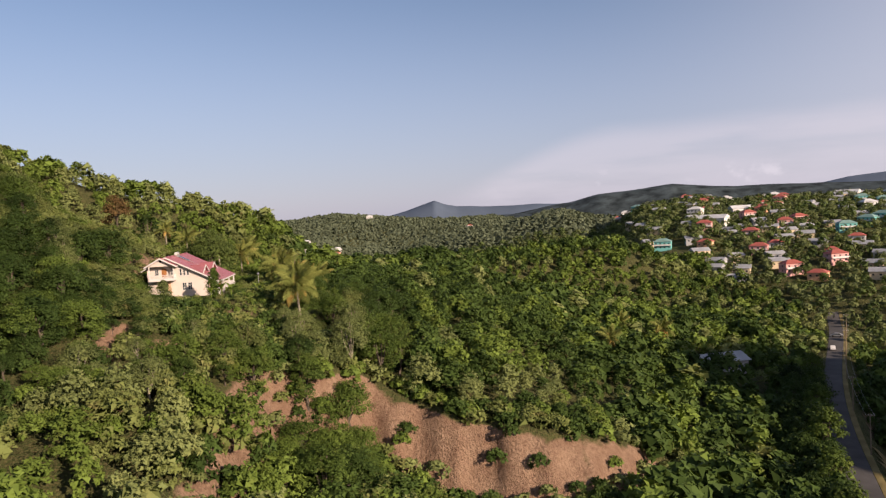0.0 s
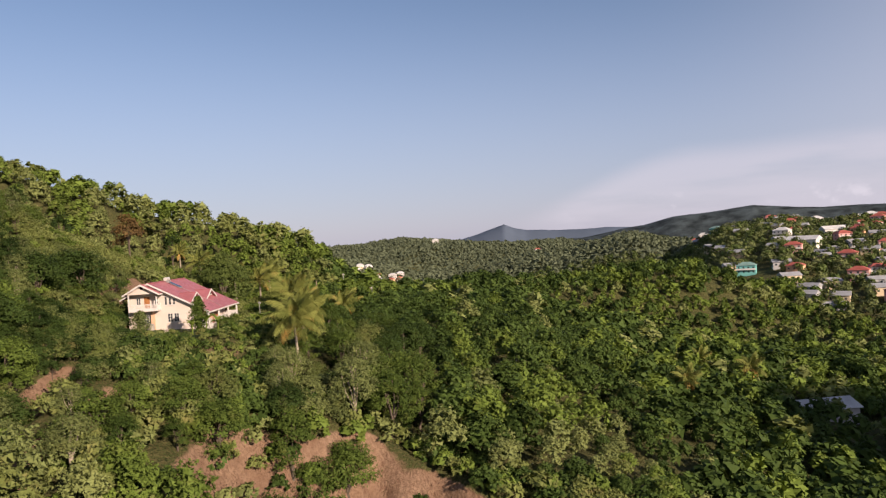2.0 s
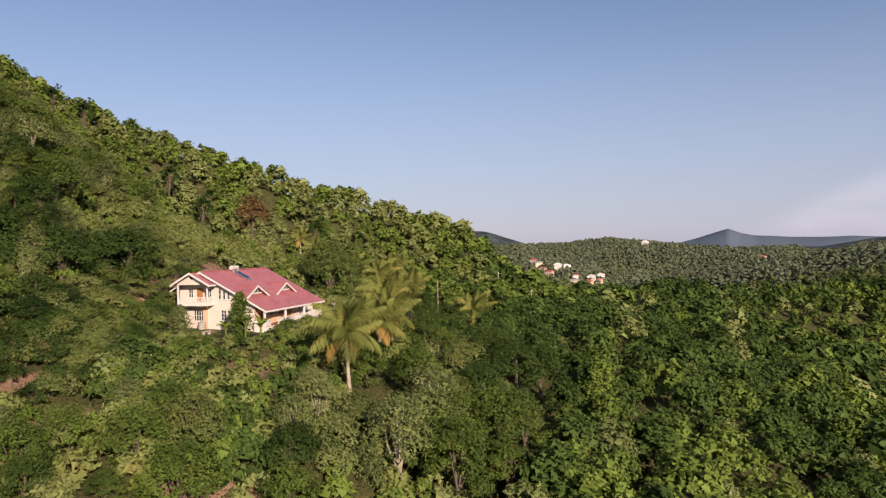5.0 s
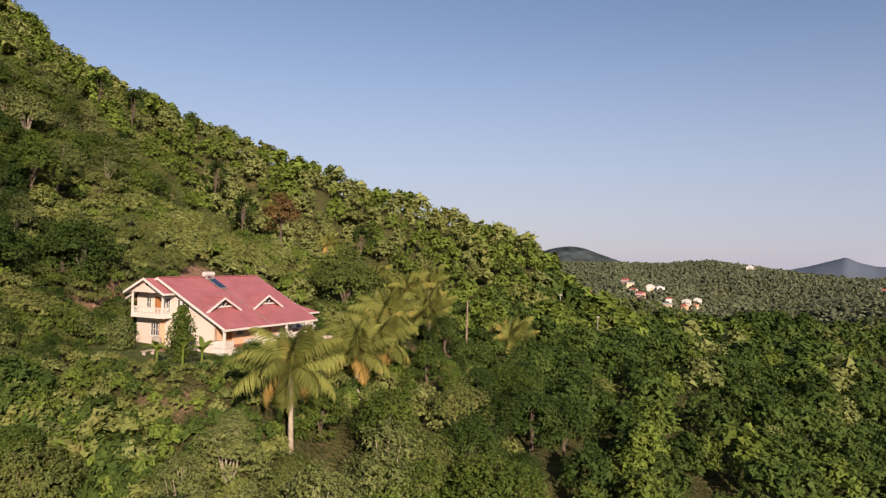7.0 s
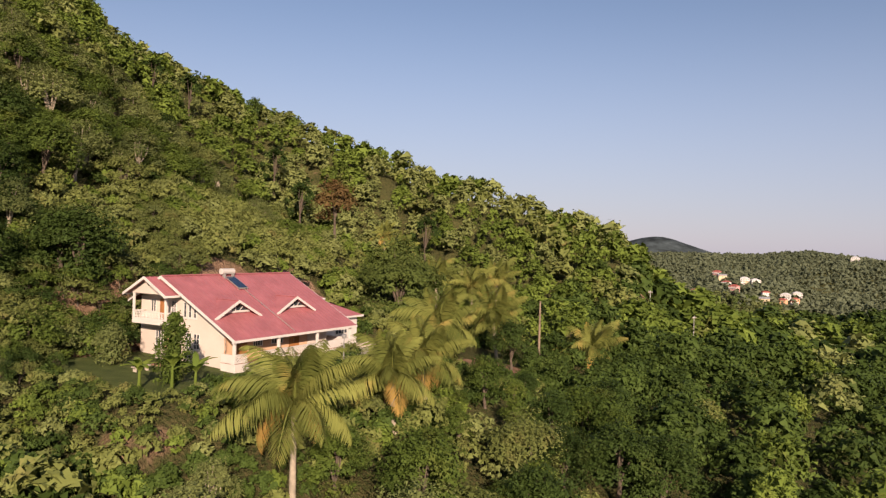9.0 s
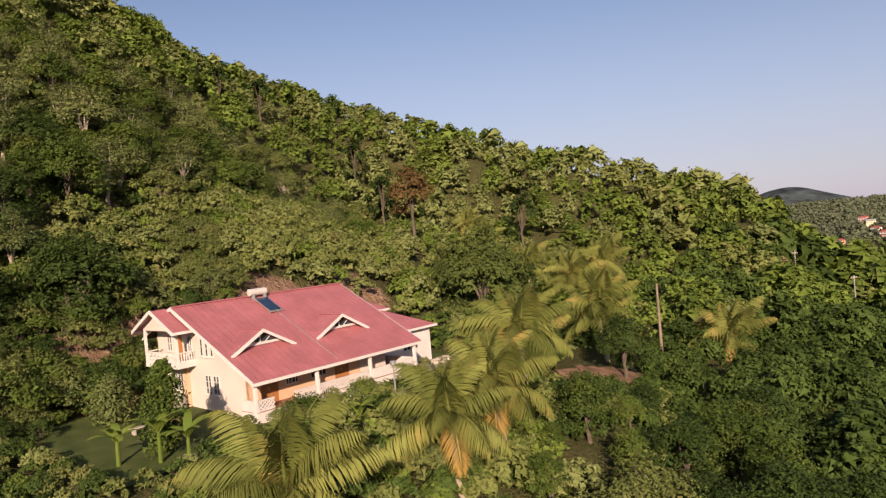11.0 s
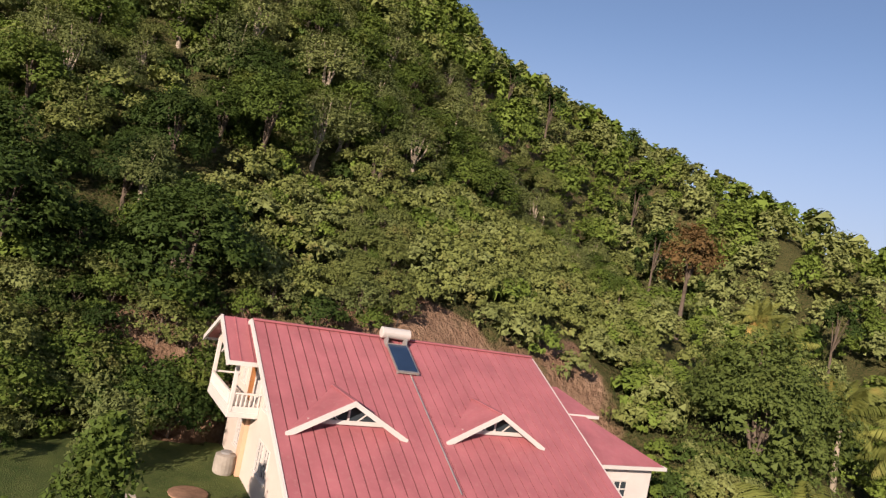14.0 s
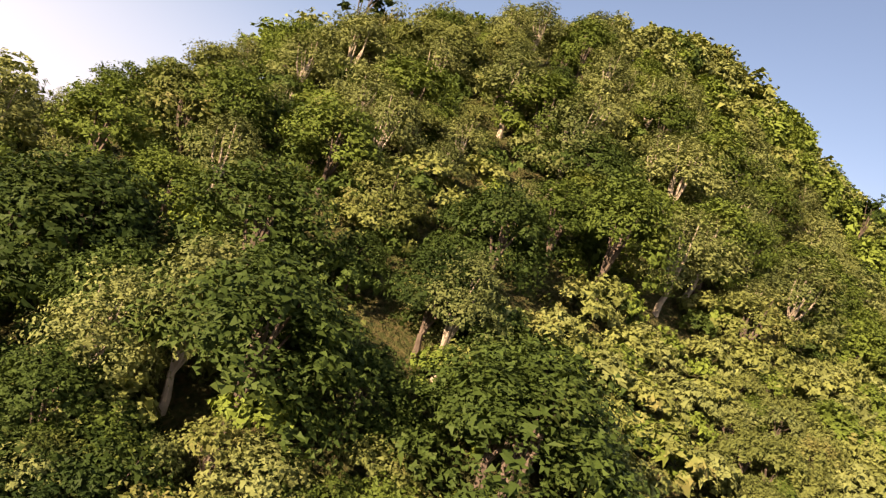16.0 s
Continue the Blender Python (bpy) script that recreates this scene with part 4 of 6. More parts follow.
class TreeKind:
    def __init__(self, name, label, leaf_mat, bark, radius, height, base, blobs, leaves, size, seed, spread=0.72, r0=0.2, mid_leaves=800):
        self.name, self.label = name, label
        v, pts = crown_verts(radius, height, base, blobs, leaves, size, seed, spread)
        self.crown = mesh_from("crown", v, corners_of(v), [leaf_mat])
        w = crown_verts(radius, height, base, blobs, leaves // 3, size * 1.7, seed, spread)[0]
        self.plain_crown = mesh_from("crown", w, corners_of(w), [leaf_mat])
        self.trunk = bm_mesh("trunk", trunk_bm(pts, base + height * 0.15, r0, seed), bark)
        self.lods = [crown_verts(radius, height, base, blobs, int(mid_leaves * n), (0.074 if base > 0.2 else size) * k, seed, spread)[0] for n, k in (((2.1, 2.5), (0.95, 3.5), (0.22, 7.0)) if base > 0.2 else ((1.4, 2.0), (0.55, 3.4), (0.15, 6.4)))]
        self.mat, self.height = leaf_mat, base + height


KINDS = [
    TreeKind("broadleaf_tree", "bushy green broadleaf tree on the hillside", M_LEAF, M_BARK, 3.2, 6.2, 0.5, 40, 7400, 0.088, 1),
    TreeKind("broadleaf_tree", "tall green broadleaf tree with uneven crown", M_LEAF, M_BARK, 2.7, 7.2, 0.8, 38, 7200, 0.088, 2, 0.8),
    TreeKind("broadleaf_tree", "dark green dense tree on the hillside", M_LEAF_DARK, M_BARK, 3.3, 6.3, 0.5, 40, 7400, 0.086, 3),
    TreeKind("broadleaf_tree", "tall grey-green open-crowned tree", M_LEAF_GREY, M_BARK_PALE, 3.1, 6.8, 0.7, 38, 7200, 0.084, 4, 0.85),
    TreeKind("broadleaf_tree", "yellowish green tree with light leaves", M_LEAF_YELLOW, M_BARK, 2.9, 5.6, 0.4, 36, 7000, 0.086, 5, 0.8),
    TreeKind("shrub", "yellow-green shrub on the dry slope", M_LEAF_YELLOW, M_BARK, 1.7, 2.4, 0.1, 24, 2600, 0.062, 6, 0.85, 0.06, 540),
    TreeKind("shrub", "green shrub with small leaves", M_LEAF, M_BARK, 1.6, 2.1, 0.1, 24, 2600, 0.062, 7, 0.85, 0.06, 540),
    TreeKind("shrub", "dull grey-green shrub with small leaves", M_LEAF_GREY, M_BARK, 1.5, 2.3, 0.1, 22, 2500, 0.06, 8, 0.9, 0.05, 540),
    TreeKind("shrub", "dark green leafy shrub", M_LEAF_DARK, M_BARK, 1.7, 2.4, 0.1, 24, 2600, 0.062, 10, 0.88, 0.06, 540),
]
RUST = TreeKind("broadleaf_tree", "tree with rust-brown dying leaves", M_LEAF_RUST, M_BARK, 3.2, 5.6, 5.2, 24, 4200, 0.12, 9)
MANGO = TreeKind("mango_tree", "round dense dark green mango tree beside the yard", M_LEAF_MANGO, M_BARK, 5.4, 9.0, 0.3, 70, 17000, 0.12, 11, 0.82, 0.35)


def in_clearing(x, y, margin=0.0):
    u, v = house_uv(x, y)
    m = margin
    pad = (u > -12.6 + 0.5 * np.clip(v - 6, 0, 9) - m) & (u < 31 + m) & (v > -4.6 - m) & (v < 14.8 + m * 0.4)
    c = cliff_line(x) - y
    face = (c > -0.8) & (c < 8.5) & (x > -19) & (x < 30)
    slip = ((np.abs(x + 55.5) < 1.5) | (np.abs(x + 48.0) < 2.2)) & (y > 107) & (y < 116.5)
    lane = (u >= 30) & (u < 52) & (v > -11) & (v < -4)
    road = (np.abs(x - road_x(y) - 0.8) < 3.9 + m) & (y > 40) & (y < 330)
    yard = (np.abs(x - 80) < 9 + m) & (np.abs(y - 231) < 8 + m)
    track = ((x + 42.5) / (3.0 + m)) ** 2 + ((y - 176) / (7.5 + m)) ** 2 < 1
    return pad | face | slip | lane | road | yard | track


def scatter(x0, x1, y0, y1, gap, r):
    xs, ys = np.meshgrid(np.arange(x0, x1, gap), np.arange(y0, y1, gap))
    xs = (xs + (np.arange(xs.shape[0])[:, None] % 2) * gap * 0.5 + r.uniform(-0.42, 0.42, xs.shape) * gap).ravel()
    ys = (ys + r.uniform(-0.42, 0.42, ys.shape) * gap).ravel()
    return xs, ys


def scrub(x, y):
    """1 on the dry shrubby slope behind and above the house."""
    u, v = house_uv(x, y)
    top = 34 + 0.42 * u + 2 * np.sin(u / 4)
    s = smooth01(-2, 2, u - 0.06 * (v - 26) + 1.2 * np.sin(v / 4)) * (1 - smooth01(36, 50, u)) * smooth01(14, 17, v) * (1 - smooth01(-3, 3, v - top))
    return s


def shrub_garden(x, y):
    u, v = house_uv(x, y)
    return (u > -16) & (u < 33) & (v > -17) & (v < -4)


ax_, ay_ = scatter(-250, 150, 40, 445, 5.5, rng)
bx_, by_ = scatter(-250, 150, 40, 445, 5.0, rng)
near_a, near_b = ((x < -58) & (y < 182) for x, y in ((ax_, ay_), (bx_, by_)))
tx, ty = np.concatenate([ax_[~near_a], bx_[near_b]]), np.concatenate([ay_[~near_a], by_[near_b]])
keep = ~in_clearing(tx, ty, 1.6) & (scrub(tx, ty) < 0.5) & (tx + 0.25 * ty > -215)
keep &= ~((ty < 100) & (tx < -95)) & (np.hypot(tx, ty - 20) > 45)
keep &= ~((tx > 84) & (ty < 165) & (tx > road_x(ty)))
keep &= (ty < 372) | ((tx > -120) & (ty < 345 + 0.52 * (tx + 70) + 40))
keep &= ~((tx < -45) & (ty > 405))
c = cliff_line(tx) - ty
keep &= ~((c > 0.5) & (c < 24) & (tx > -18) & (tx < 25))
keep &= ~((c > 3) & (c < 9) & (tx > -19) & (tx < 30))
v_ = house_uv(tx, ty)[1]
garden = shrub_garden(tx, ty)
keep &= ~(garden & (rng.random(len(tx)) < 0.86))
keep &= np.hypot(tx + 65, ty - 184.5) > 10.0
keep &= np.hypot(tx + 22, ty - 126) > 5.0
keep &= np.hypot(tx + 96.8, ty - 201.4) > 5.0
keep &= ~((tx > -68) & (tx < -50) & (ty > 123) & (ty < 147))
keep &= ~((tx > -60) & (tx < -37) & (ty > 119) & (ty < 135))
keep_t = keep
tx, ty = tx[keep], ty[keep]
sx, sy = scatter(-125, -20, 112, 215, 2.15, rng)
su, sv = house_uv(sx, sy)
bank = (su > 13) & (su < 34) & (sv > 13) & (sv < 24) & (rng.random(len(sx)) < 0.62)
keep = ~in_clearing(sx, sy) & ~bank & ((scrub(sx, sy) > 0.3) | (rng.random(len(sx)) < 0.16) | in_clearing(sx, sy, 4.5) | shrub_garden(sx, sy)) & (np.hypot(sx + 65, sy - 184.5) > 5)
sx, sy = sx[keep], sy[keep]
qx, qy = scatter(-60, 62, 84, 152, 2.5, rng)
c = cliff_line(qx) - qy
onface = (c > -1.5) & (c < 9) & (rng.random(len(qx)) < np.where((qx < -19) | (qx > 26), 0.9, np.where(c > 6.0 - 0.1 * np.abs(qx), 0.85, np.where(c < 0.8, 0.8, 0.06 + 0.22 * (np.sin(qx / 3.7 + 1.0) > 0.55)))))
keep = (~in_clearing(qx, qy) | onface) & (c > -7) & (rng.random(len(qx)) < np.where(c < 13, 0.85, 0.5) - 0.12 * (qx > -10) * (c > 14))
qx, qy = qx[keep], qy[keep]
patch = fbm(tx, ty, 17.0, 3.0)
kind = np.where(patch > 0.9, 3, np.where(patch < -0.9, 2, 0))
dice = rng.random(len(tx))
# dark species on this slope also put its shade into the leaf colour
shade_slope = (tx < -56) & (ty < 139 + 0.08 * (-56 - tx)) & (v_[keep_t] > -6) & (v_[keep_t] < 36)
kind = np.where(dice < 0.28, rng.integers(0, 5, len(tx)), np.where((dice < 0.6) & (kind == 0), 1, kind))
kind = np.where((tx > -54) & (tx < -24) & (ty < 150) & (kind == 2), np.array([0, 1, 4, 0])[rng.integers(0, 4, len(tx))], kind)
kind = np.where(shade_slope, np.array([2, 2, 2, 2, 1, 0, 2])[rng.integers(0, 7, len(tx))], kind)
# lighter leaf kinds higher up put in the grazing sunlight
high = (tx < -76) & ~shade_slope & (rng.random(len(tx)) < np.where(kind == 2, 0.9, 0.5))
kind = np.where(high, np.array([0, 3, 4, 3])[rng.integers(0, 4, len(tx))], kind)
# extra dark-leaved trees put in shade along the valley's edge
valley_edge = ((tx > 28) & (ty < 215)) | ((tx > -42) & (ty > 172) & (tx < 20))
kind = np.where((valley_edge & (rng.random(len(tx)) < 0.7)) | ((tx > -30) & (rng.random(len(tx)) < 0.3)), 2, kind)
gx_, gy_ = scatter(-75, -28, 112, 192, 1.9, rng)
gu, gv = house_uv(gx_, gy_)
slope = (gx_ > -70) & (gx_ < -52) & (gy_ > 112) & (gy_ < 146)
keep = ~in_clearing(gx_, gy_) & ((in_clearing(gx_, gy_, 9.0) & (gv < 10)) | slope) | (shrub_garden(gx_, gy_) & ~in_clearing(gx_, gy_))
keep |= (gu > -6) & (gu < 12) & (gv > 14.6) & (gv < 19)
keep |= ~in_clearing(gx_, gy_) & (gu > -30) & (gu < -12) & (gv > -15) & (gv < 14)
gx_, gy_ = gx_[keep], gy_[keep]
wx, wy = scatter(-118, -60, 98, 178, 4.2, rng)
keep = ~in_clearing(wx, wy, 1.0) & (scrub(wx, wy) < 0.4)
wx, wy = wx[keep], wy[keep]
px = np.concatenate([tx, sx, qx, gx_, wx])
py = np.concatenate([ty, sy, qy, gy_, wy])
# dark shrub kinds also put in shade below the lawn and yard
pk = np.concatenate([kind, np.where(rng.random(len(sx)) < 0.62, 5, rng.integers(6, 8, len(sx))), rng.integers(5, 8, len(qx)), np.array([8, 8, 6, 8, 6, 7, 8, 5])[rng.integers(0, 8, len(gx_))], np.array([6, 8, 8])[rng.integers(0, 3, len(wx))]]).astype(int)
pu, pv = house_uv(px, py)
pk = np.where((pk >= 5) & (((pu > 24) & (pv < 0) & (rng.random(len(px)) < 0.75)) | ((px > -40) & (py < 140) & (rng.random(len(px)) < 0.35))), 8, pk)
pz = land(px, py)
pu, pv = house_uv(px, py)
tall = np.array([k.height for k in KINDS])[pk]
scale = rng.uniform(0.78, 1.22, len(px))
broad = np.where(pk < 5, np.where((px < -58) & (py < 182), rng.uniform(1.0, 1.4, len(px)), rng.uniform(1.02, 1.34, len(px))), rng.uniform(0.95, 1.2, len(px)))
room = (np.maximum(canopy(px, py), np.where(py > 290, pz + 5.0, -99)) + rng.uniform(-2.4, 2.6, len(px)) - pz) / tall
scale = np.where(pk < 5, np.clip(np.minimum(scale * 1.3, room), 0.5, 1.6), scale * np.where(pv > 13.5, np.where(in_clearing(px, py, 6.0), 1.25, 1.0), np.where((in_clearing(px, py, 9.0) & (px < -30) & (py > 124)) | shrub_garden(px, py), np.where((pu < -5) & (px > -58), 0.56, 0.66), 1.1)))
# low growth in front of the lawn and the porch
low = (pv < 13) & (pu < 34) & in_clearing(px, py, 13.0)
scale = np.where(low & (pk < 5), np.minimum(scale, np.clip((PAD_Z - np.where(pu < 0, 1.6, 0.4) - pz) / tall, 0.22, 1.5)), scale)
below = (px > -58) & (px < -20) & (py > 104) & (py < 137) & (pv < 10)
scale = np.where(below & (pk < 5), np.minimum(scale, np.clip((26.4 - 0.12 * np.clip(132 - py, 0, 30) - pz) / tall, 0.3, 1.5)), scale)
scale = np.where((pk >= 5) & (pu < -9) & (pu > -26) & (pv < 12) & (pv > -13), scale * np.where(pu > -16, 0.85, 1.15), scale)
# young growth in the palm garden beside the yard
grove = (px > -68) & (px < -22) & (py > 152) & (py < 207) & (pv < 14) | (px > -68) & (px < -24) & (py > 178) & (py < 207)
grove_top = 24.4 + 0.26 * np.clip(-44 - px, 0, 24) - pz
scale = np.where(grove & (pk < 5), np.minimum(scale, np.clip(grove_top / tall, 0.28, 1.5)), scale)
turn = rng.uniform(0, 2 * math.pi, len(px))


def near_line(x, y, ax, ay, bx, by):
    t = np.clip(((x - ax) * (bx - ax) + (y - ay) * (by - ay)) / ((bx - ax) ** 2 + (by - ay) ** 2), 0, 1)
    return np.hypot(x - ax - t * (bx - ax), y - ay - t * (by - ay))


# the plants round the house are things of their own, the rest is one wood
close = np.minimum(near_line(px, py, -28, 116, -36, 150), near_line(px, py, -62, 128, -96, 142))
close = np.minimum(close, near_line(px, py, -76, 150, -88, 178) + 4)
finest = np.minimum(near_line(px, py, -64, 120, -116, 138), np.minimum(near_line(px, py, -90, 150, -124, 192) + 5, near_line(px, py, -28, 118, -34, 160) + 8))
single = np.zeros(len(px), bool)
single[np.argsort(np.where(pk < 5, finest, 1e9))[:285]] = True
single[np.argsort(np.where(pk >= 5, np.minimum(near_line(px, py, -58, 148, -88, 158), np.minimum(near_line(px, py, -62, 160, -82, 172) + 5, near_line(px, py, -58, 116, -66, 142) - 5)), 1e9))[:230]] = True
for i in np.where(single)[0]:
    k = KINDS[pk[i]]
    s = float(scale[i])
    t = thing(k.name, Matrix.LocRotScale((px[i], py[i], pz[i]), Euler((0, 0, turn[i])), (s * broad[i], s * broad[i], s)), k.label, "tree" if pk[i] < 5 else "shrub", "trees of the hillside" if pk[i] < 5 else "shrubs of the slope")
    shared("trunk", k.trunk, t)
    shared("crown", k.crown, t)


def planted(bases, which, x, y, z, s, a, stretch=1.05, wide=1.0, drift=None):
    """Copies of the given crowns, as one array of corners and their material numbers."""
    vs, ms, tones = [], [], []
    wide = wide * np.ones(len(x))
    tone = rng.random(len(x))
    if drift is not None:
        tone = np.clip(0.55 * tone + 0.3 + 0.3 * fbm(x, y, drift, 0.6), 0, 1)
    for j, b in enumerate(bases):
        sel = np.where(which == j)[0]
        c, sn = np.cos(a[sel])[:, None], np.sin(a[sel])[:, None]
        sc = s[sel][:, None]
        sw = sc * wide[sel][:, None]
        X = (b[None, :, 0] * c - b[None, :, 1] * sn) * sw + x[sel][:, None]
        Y = (b[None, :, 0] * sn + b[None, :, 1] * c) * sw + y[sel][:, None]
        Z = b[None, :, 2] * sc * stretch + z[sel][:, None]
        vs.append(np.stack([X, Y, Z], -1).reshape(-1, 3))
        ms.append(np.full(len(vs[-1]) // 3, j))
        tones.append(np.repeat(tone[sel], len(b) // 3))
    return np.concatenate(vs), np.concatenate(ms), np.concatenate(tones)


def woods(name, v, m, tone, mats, label):
    me = mesh_from(name, v, corners_of(v), mats, m)
    at = me.attributes.new("tone", 'FLOAT', 'FACE')
    if len(at.data) == len(tone):
        at.data.foreach_set("value", np.asarray(tone, np.float32))
    return tagged(new(name, me), label, "woods", kind="stuff")


rest = np.where(~single)[0]
zone = np.where((pk >= 5) & (px > -44) & (py < 152), 1, np.where((np.minimum(close, finest) < 40) & (px < 0), 0, np.where((px > 25) | (py > 265) | (px < -190), 2, 1)))
vs, ms, tn = [], [], []
for lod in range(3):
    sel = rest[zone[rest] == lod]
    v, m, q = planted([k.lods[lod] for k in KINDS], pk[sel], px[sel], py[sel], pz[sel], scale[sel], turn[sel], wide=broad[sel])
    vs.append(v)
    ms.append(m)
    tn.append(q)
v, m = np.concatenate(vs), np.concatenate(ms)
woods("hillside_wood", v, m, np.concatenate(tn), [k.mat for k in KINDS], "dense mixed green woodland covering the hillside")

# woods of the valley and the far slopes
def far_crown(radius, height, seed, masses, sprays, size):
    """A crown for the distance: a few leaf masses of broad sprays, uneven and open."""
    r = np.random.default_rng(seed)
    out = []
    for i in range(masses):
        a = 2.4 * i + r.uniform(-0.4, 0.4)
        q = math.sqrt((i + 0.2) / masses)
        c = np.array([math.cos(a) * q * radius * 0.7, math.sin(a) * q * radius * 0.7, height * (0.78 - 0.45 * q * q) * r.uniform(0.8, 1.1)])
        d = unit(r.normal(size=(sprays, 3)) + np.array([0, 0, 0.5]))
        out.append(leaf_tris(c + d * radius * 0.4 * r.uniform(0.6, 1.1, (sprays, 1)), unit(d + 0.35 * unit(c - np.array([0, 0, height * 0.3])) + 0.3 * r.normal(size=(sprays, 3))), size, r))
    return np.concatenate(out).reshape(-1, 3)


FARBASE = [far_crown(3.6, 6.8, 21, 7, 11, 0.85), far_crown(3.2, 7.8, 22, 7, 11, 0.8), far_crown(3.9, 6.2, 25, 8, 10, 0.9), far_crown(4.4, 4.2, 23, 3, 6, 1.7), far_crown(3.9, 5.4, 24, 3, 6, 1.5)]
fx, fy = scatter(-330, 480, 40, 760, 7.4, rng)
fr, faz = np.hypot(fx, fy), np.degrees(np.arctan2(fx, fy))
inside = ((fx > -250) & (fx < 150) & (fy > 40) & (fy < 372)) | ((fx > -120) & (fx < 150) & (fy < 345 + 0.52 * (fx + 70) + 40)) | ((faz > -10) & (faz < 6) & (fr < 440))
keep = ~inside & (fr < 760) & (faz > -38) & (faz < 48) & ~in_clearing(fx, fy) & (rng.random(len(fx)) < np.where(faz > 12, 0.8, 0.95))
keep &= ~((fx > 84) & (fy < 165))
fx, fy = fx[keep], fy[keep]
gx, gy = scatter(-700, 800, 600, 1400, 7.2, rng)
gr, gaz = np.hypot(gx, gy), np.degrees(np.arctan2(gx, gy))
keep = (gr > 740) & ((gr < 960) | ((gr < 1370) & (gaz < 8))) & (gaz > -24) & (gaz < 33)
gx, gy = gx[keep], gy[keep]
hx, hy = np.concatenate([fx, gx]), np.concatenate([fy, gy])
hs = np.concatenate([rng.uniform(0.8, 1.35, len(fx)), rng.uniform(0.6, 1.5, len(gx))])
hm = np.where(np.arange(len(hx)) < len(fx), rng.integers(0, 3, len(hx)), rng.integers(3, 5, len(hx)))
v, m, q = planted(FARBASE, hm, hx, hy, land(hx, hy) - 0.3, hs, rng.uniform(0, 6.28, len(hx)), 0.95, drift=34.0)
woods("valley_wood", v, m, q, [M_FARWOOD, M_VALLEY, M_FARWOOD, M_DISTANT_HAZED, M_DISTANT_HAZED], "dark green woods across the valley and far slopes")


def lone(k, x, y, s, label, category="tree", turn_by=0.0, z=None):
    far = x > 0
    t = thing(k.name, Matrix.LocRotScale((x, y, land1(x, y) if z is None else z), Euler((0, 0, turn_by)), (s, s, s)), label, category)
    shared("trunk", k.trunk, t)
    shared("crown", k.plain_crown if far else k.crown, t)
    return t


lone(MANGO, -65.0, 184.5, 1.3, MANGO.label, z=land1(-65.0, 184.5) - 1.2)
lone(RUST, -98.0, 202.4, 1.45, "broadleaf tree with rust-brown dying leaves")
lone(KINDS[2], -42.0, 179.4, 0.95, "dark glossy broadleaf tree below the yard")
for i, y in enumerate(np.arange(108, 222, 5.2)):
    off = 5.6 + 5.5 * (i % 2) + rng.uniform(-0.8, 0.8)
    x = float(road_x(y)) - off
    lone(KINDS[2 if i % 4 else 1], x, float(y), float(rng.uniform(1.15, 1.5)), "tall dark green tree beside the valley road", turn_by=float(rng.uniform(0, 6)))
lone(KINDS[0], -34.5, 163.0, 0.8, "light green leafy tree beside the palms", turn_by=1.0)
PURPLE = TreeKind("shrub", "purple-grey twiggy bush beside the timber pole", M_LEAF_PURPLE, M_BARK, 2.6, 3.6, 0.3, 14, 2400, 0.09, 61, 0.85, 0.07)
lone(PURPLE, -49.5, 208.5, 1.0, PURPLE.label, "shrub")


# ---- palms ----
def frond_mesh(name, mat, L, seed, sag):
    """One pinnate frond along +x: a curved midrib with two rows of hanging leaflets."""
    r = random.Random(seed)
    vs, fs = [], []
    n = 30
    x = z = 0.0
    spine = []
    for i in range(n + 1):
        s = i / n
        a = radians(42 - (42 + sag) * s ** 1.15)
        spine.append((x, z, a))
        x += L / n * math.cos(a)
        z += L / n * math.sin(a)
    for i in range(n):
        w0, w1 = 0.045 * (1 - i / n) + 0.008, 0.045 * (1 - (i + 1) / n) + 0.008
        b = len(vs)
        (x0, z0, _), (x1, z1, _) = spine[i], spine[i + 1]
        vs += [(x0, -w0, z0), (x0, w0, z0), (x1, w1, z1), (x1, -w1, z1)]
        fs.append((b, b + 1, b + 2, b + 3))
    for i in range(5, n * 3 + 1):
        s = i / (n * 3)
        k = min(n, int(s * n))
        x0, z0, a = spine[k]
        ln = (0.40 + 0.85 * math.sin(math.pi * min(1, s * 0.9 + 0.12))) * r.uniform(0.85, 1.1) * L / 3.9
        for sg in (-1, 1):
            fwd = 0.55 + 0.5 * s + r.uniform(-.1, .1)
            down = -0.55 - 0.6 * s + r.uniform(-.25, .2)
            d = Vector((fwd * math.cos(a), sg * 1.0, fwd * math.sin(a) + down)).normalized()
            e = Vector((math.cos(a), 0, math.sin(a))) * 0.04
            p = Vector((x0 + r.uniform(-.04, .04), 0, z0))
            mid = p + d * ln * 0.55
            tip = p + d * ln + Vector((0, 0, -0.22 * ln))
            b = len(vs)
            vs += [tuple(p - e * 0.5), tuple(mid - e), tuple(tip), tuple(mid + e)]
            fs.append((b, b + 1, b + 2, b + 3))
    return mesh_from(name, vs, fs, [mat])


FRONDS = [frond_mesh("frond", M_PALM, 4.6, 1, 34), frond_mesh("frond", M_PALM, 4.5, 2, 52), frond_mesh("frond", M_PALM, 4.4, 3, 16)]
FROND_DRY = frond_mesh("frond", M_PALM_DRY, 3.8, 4, 70)


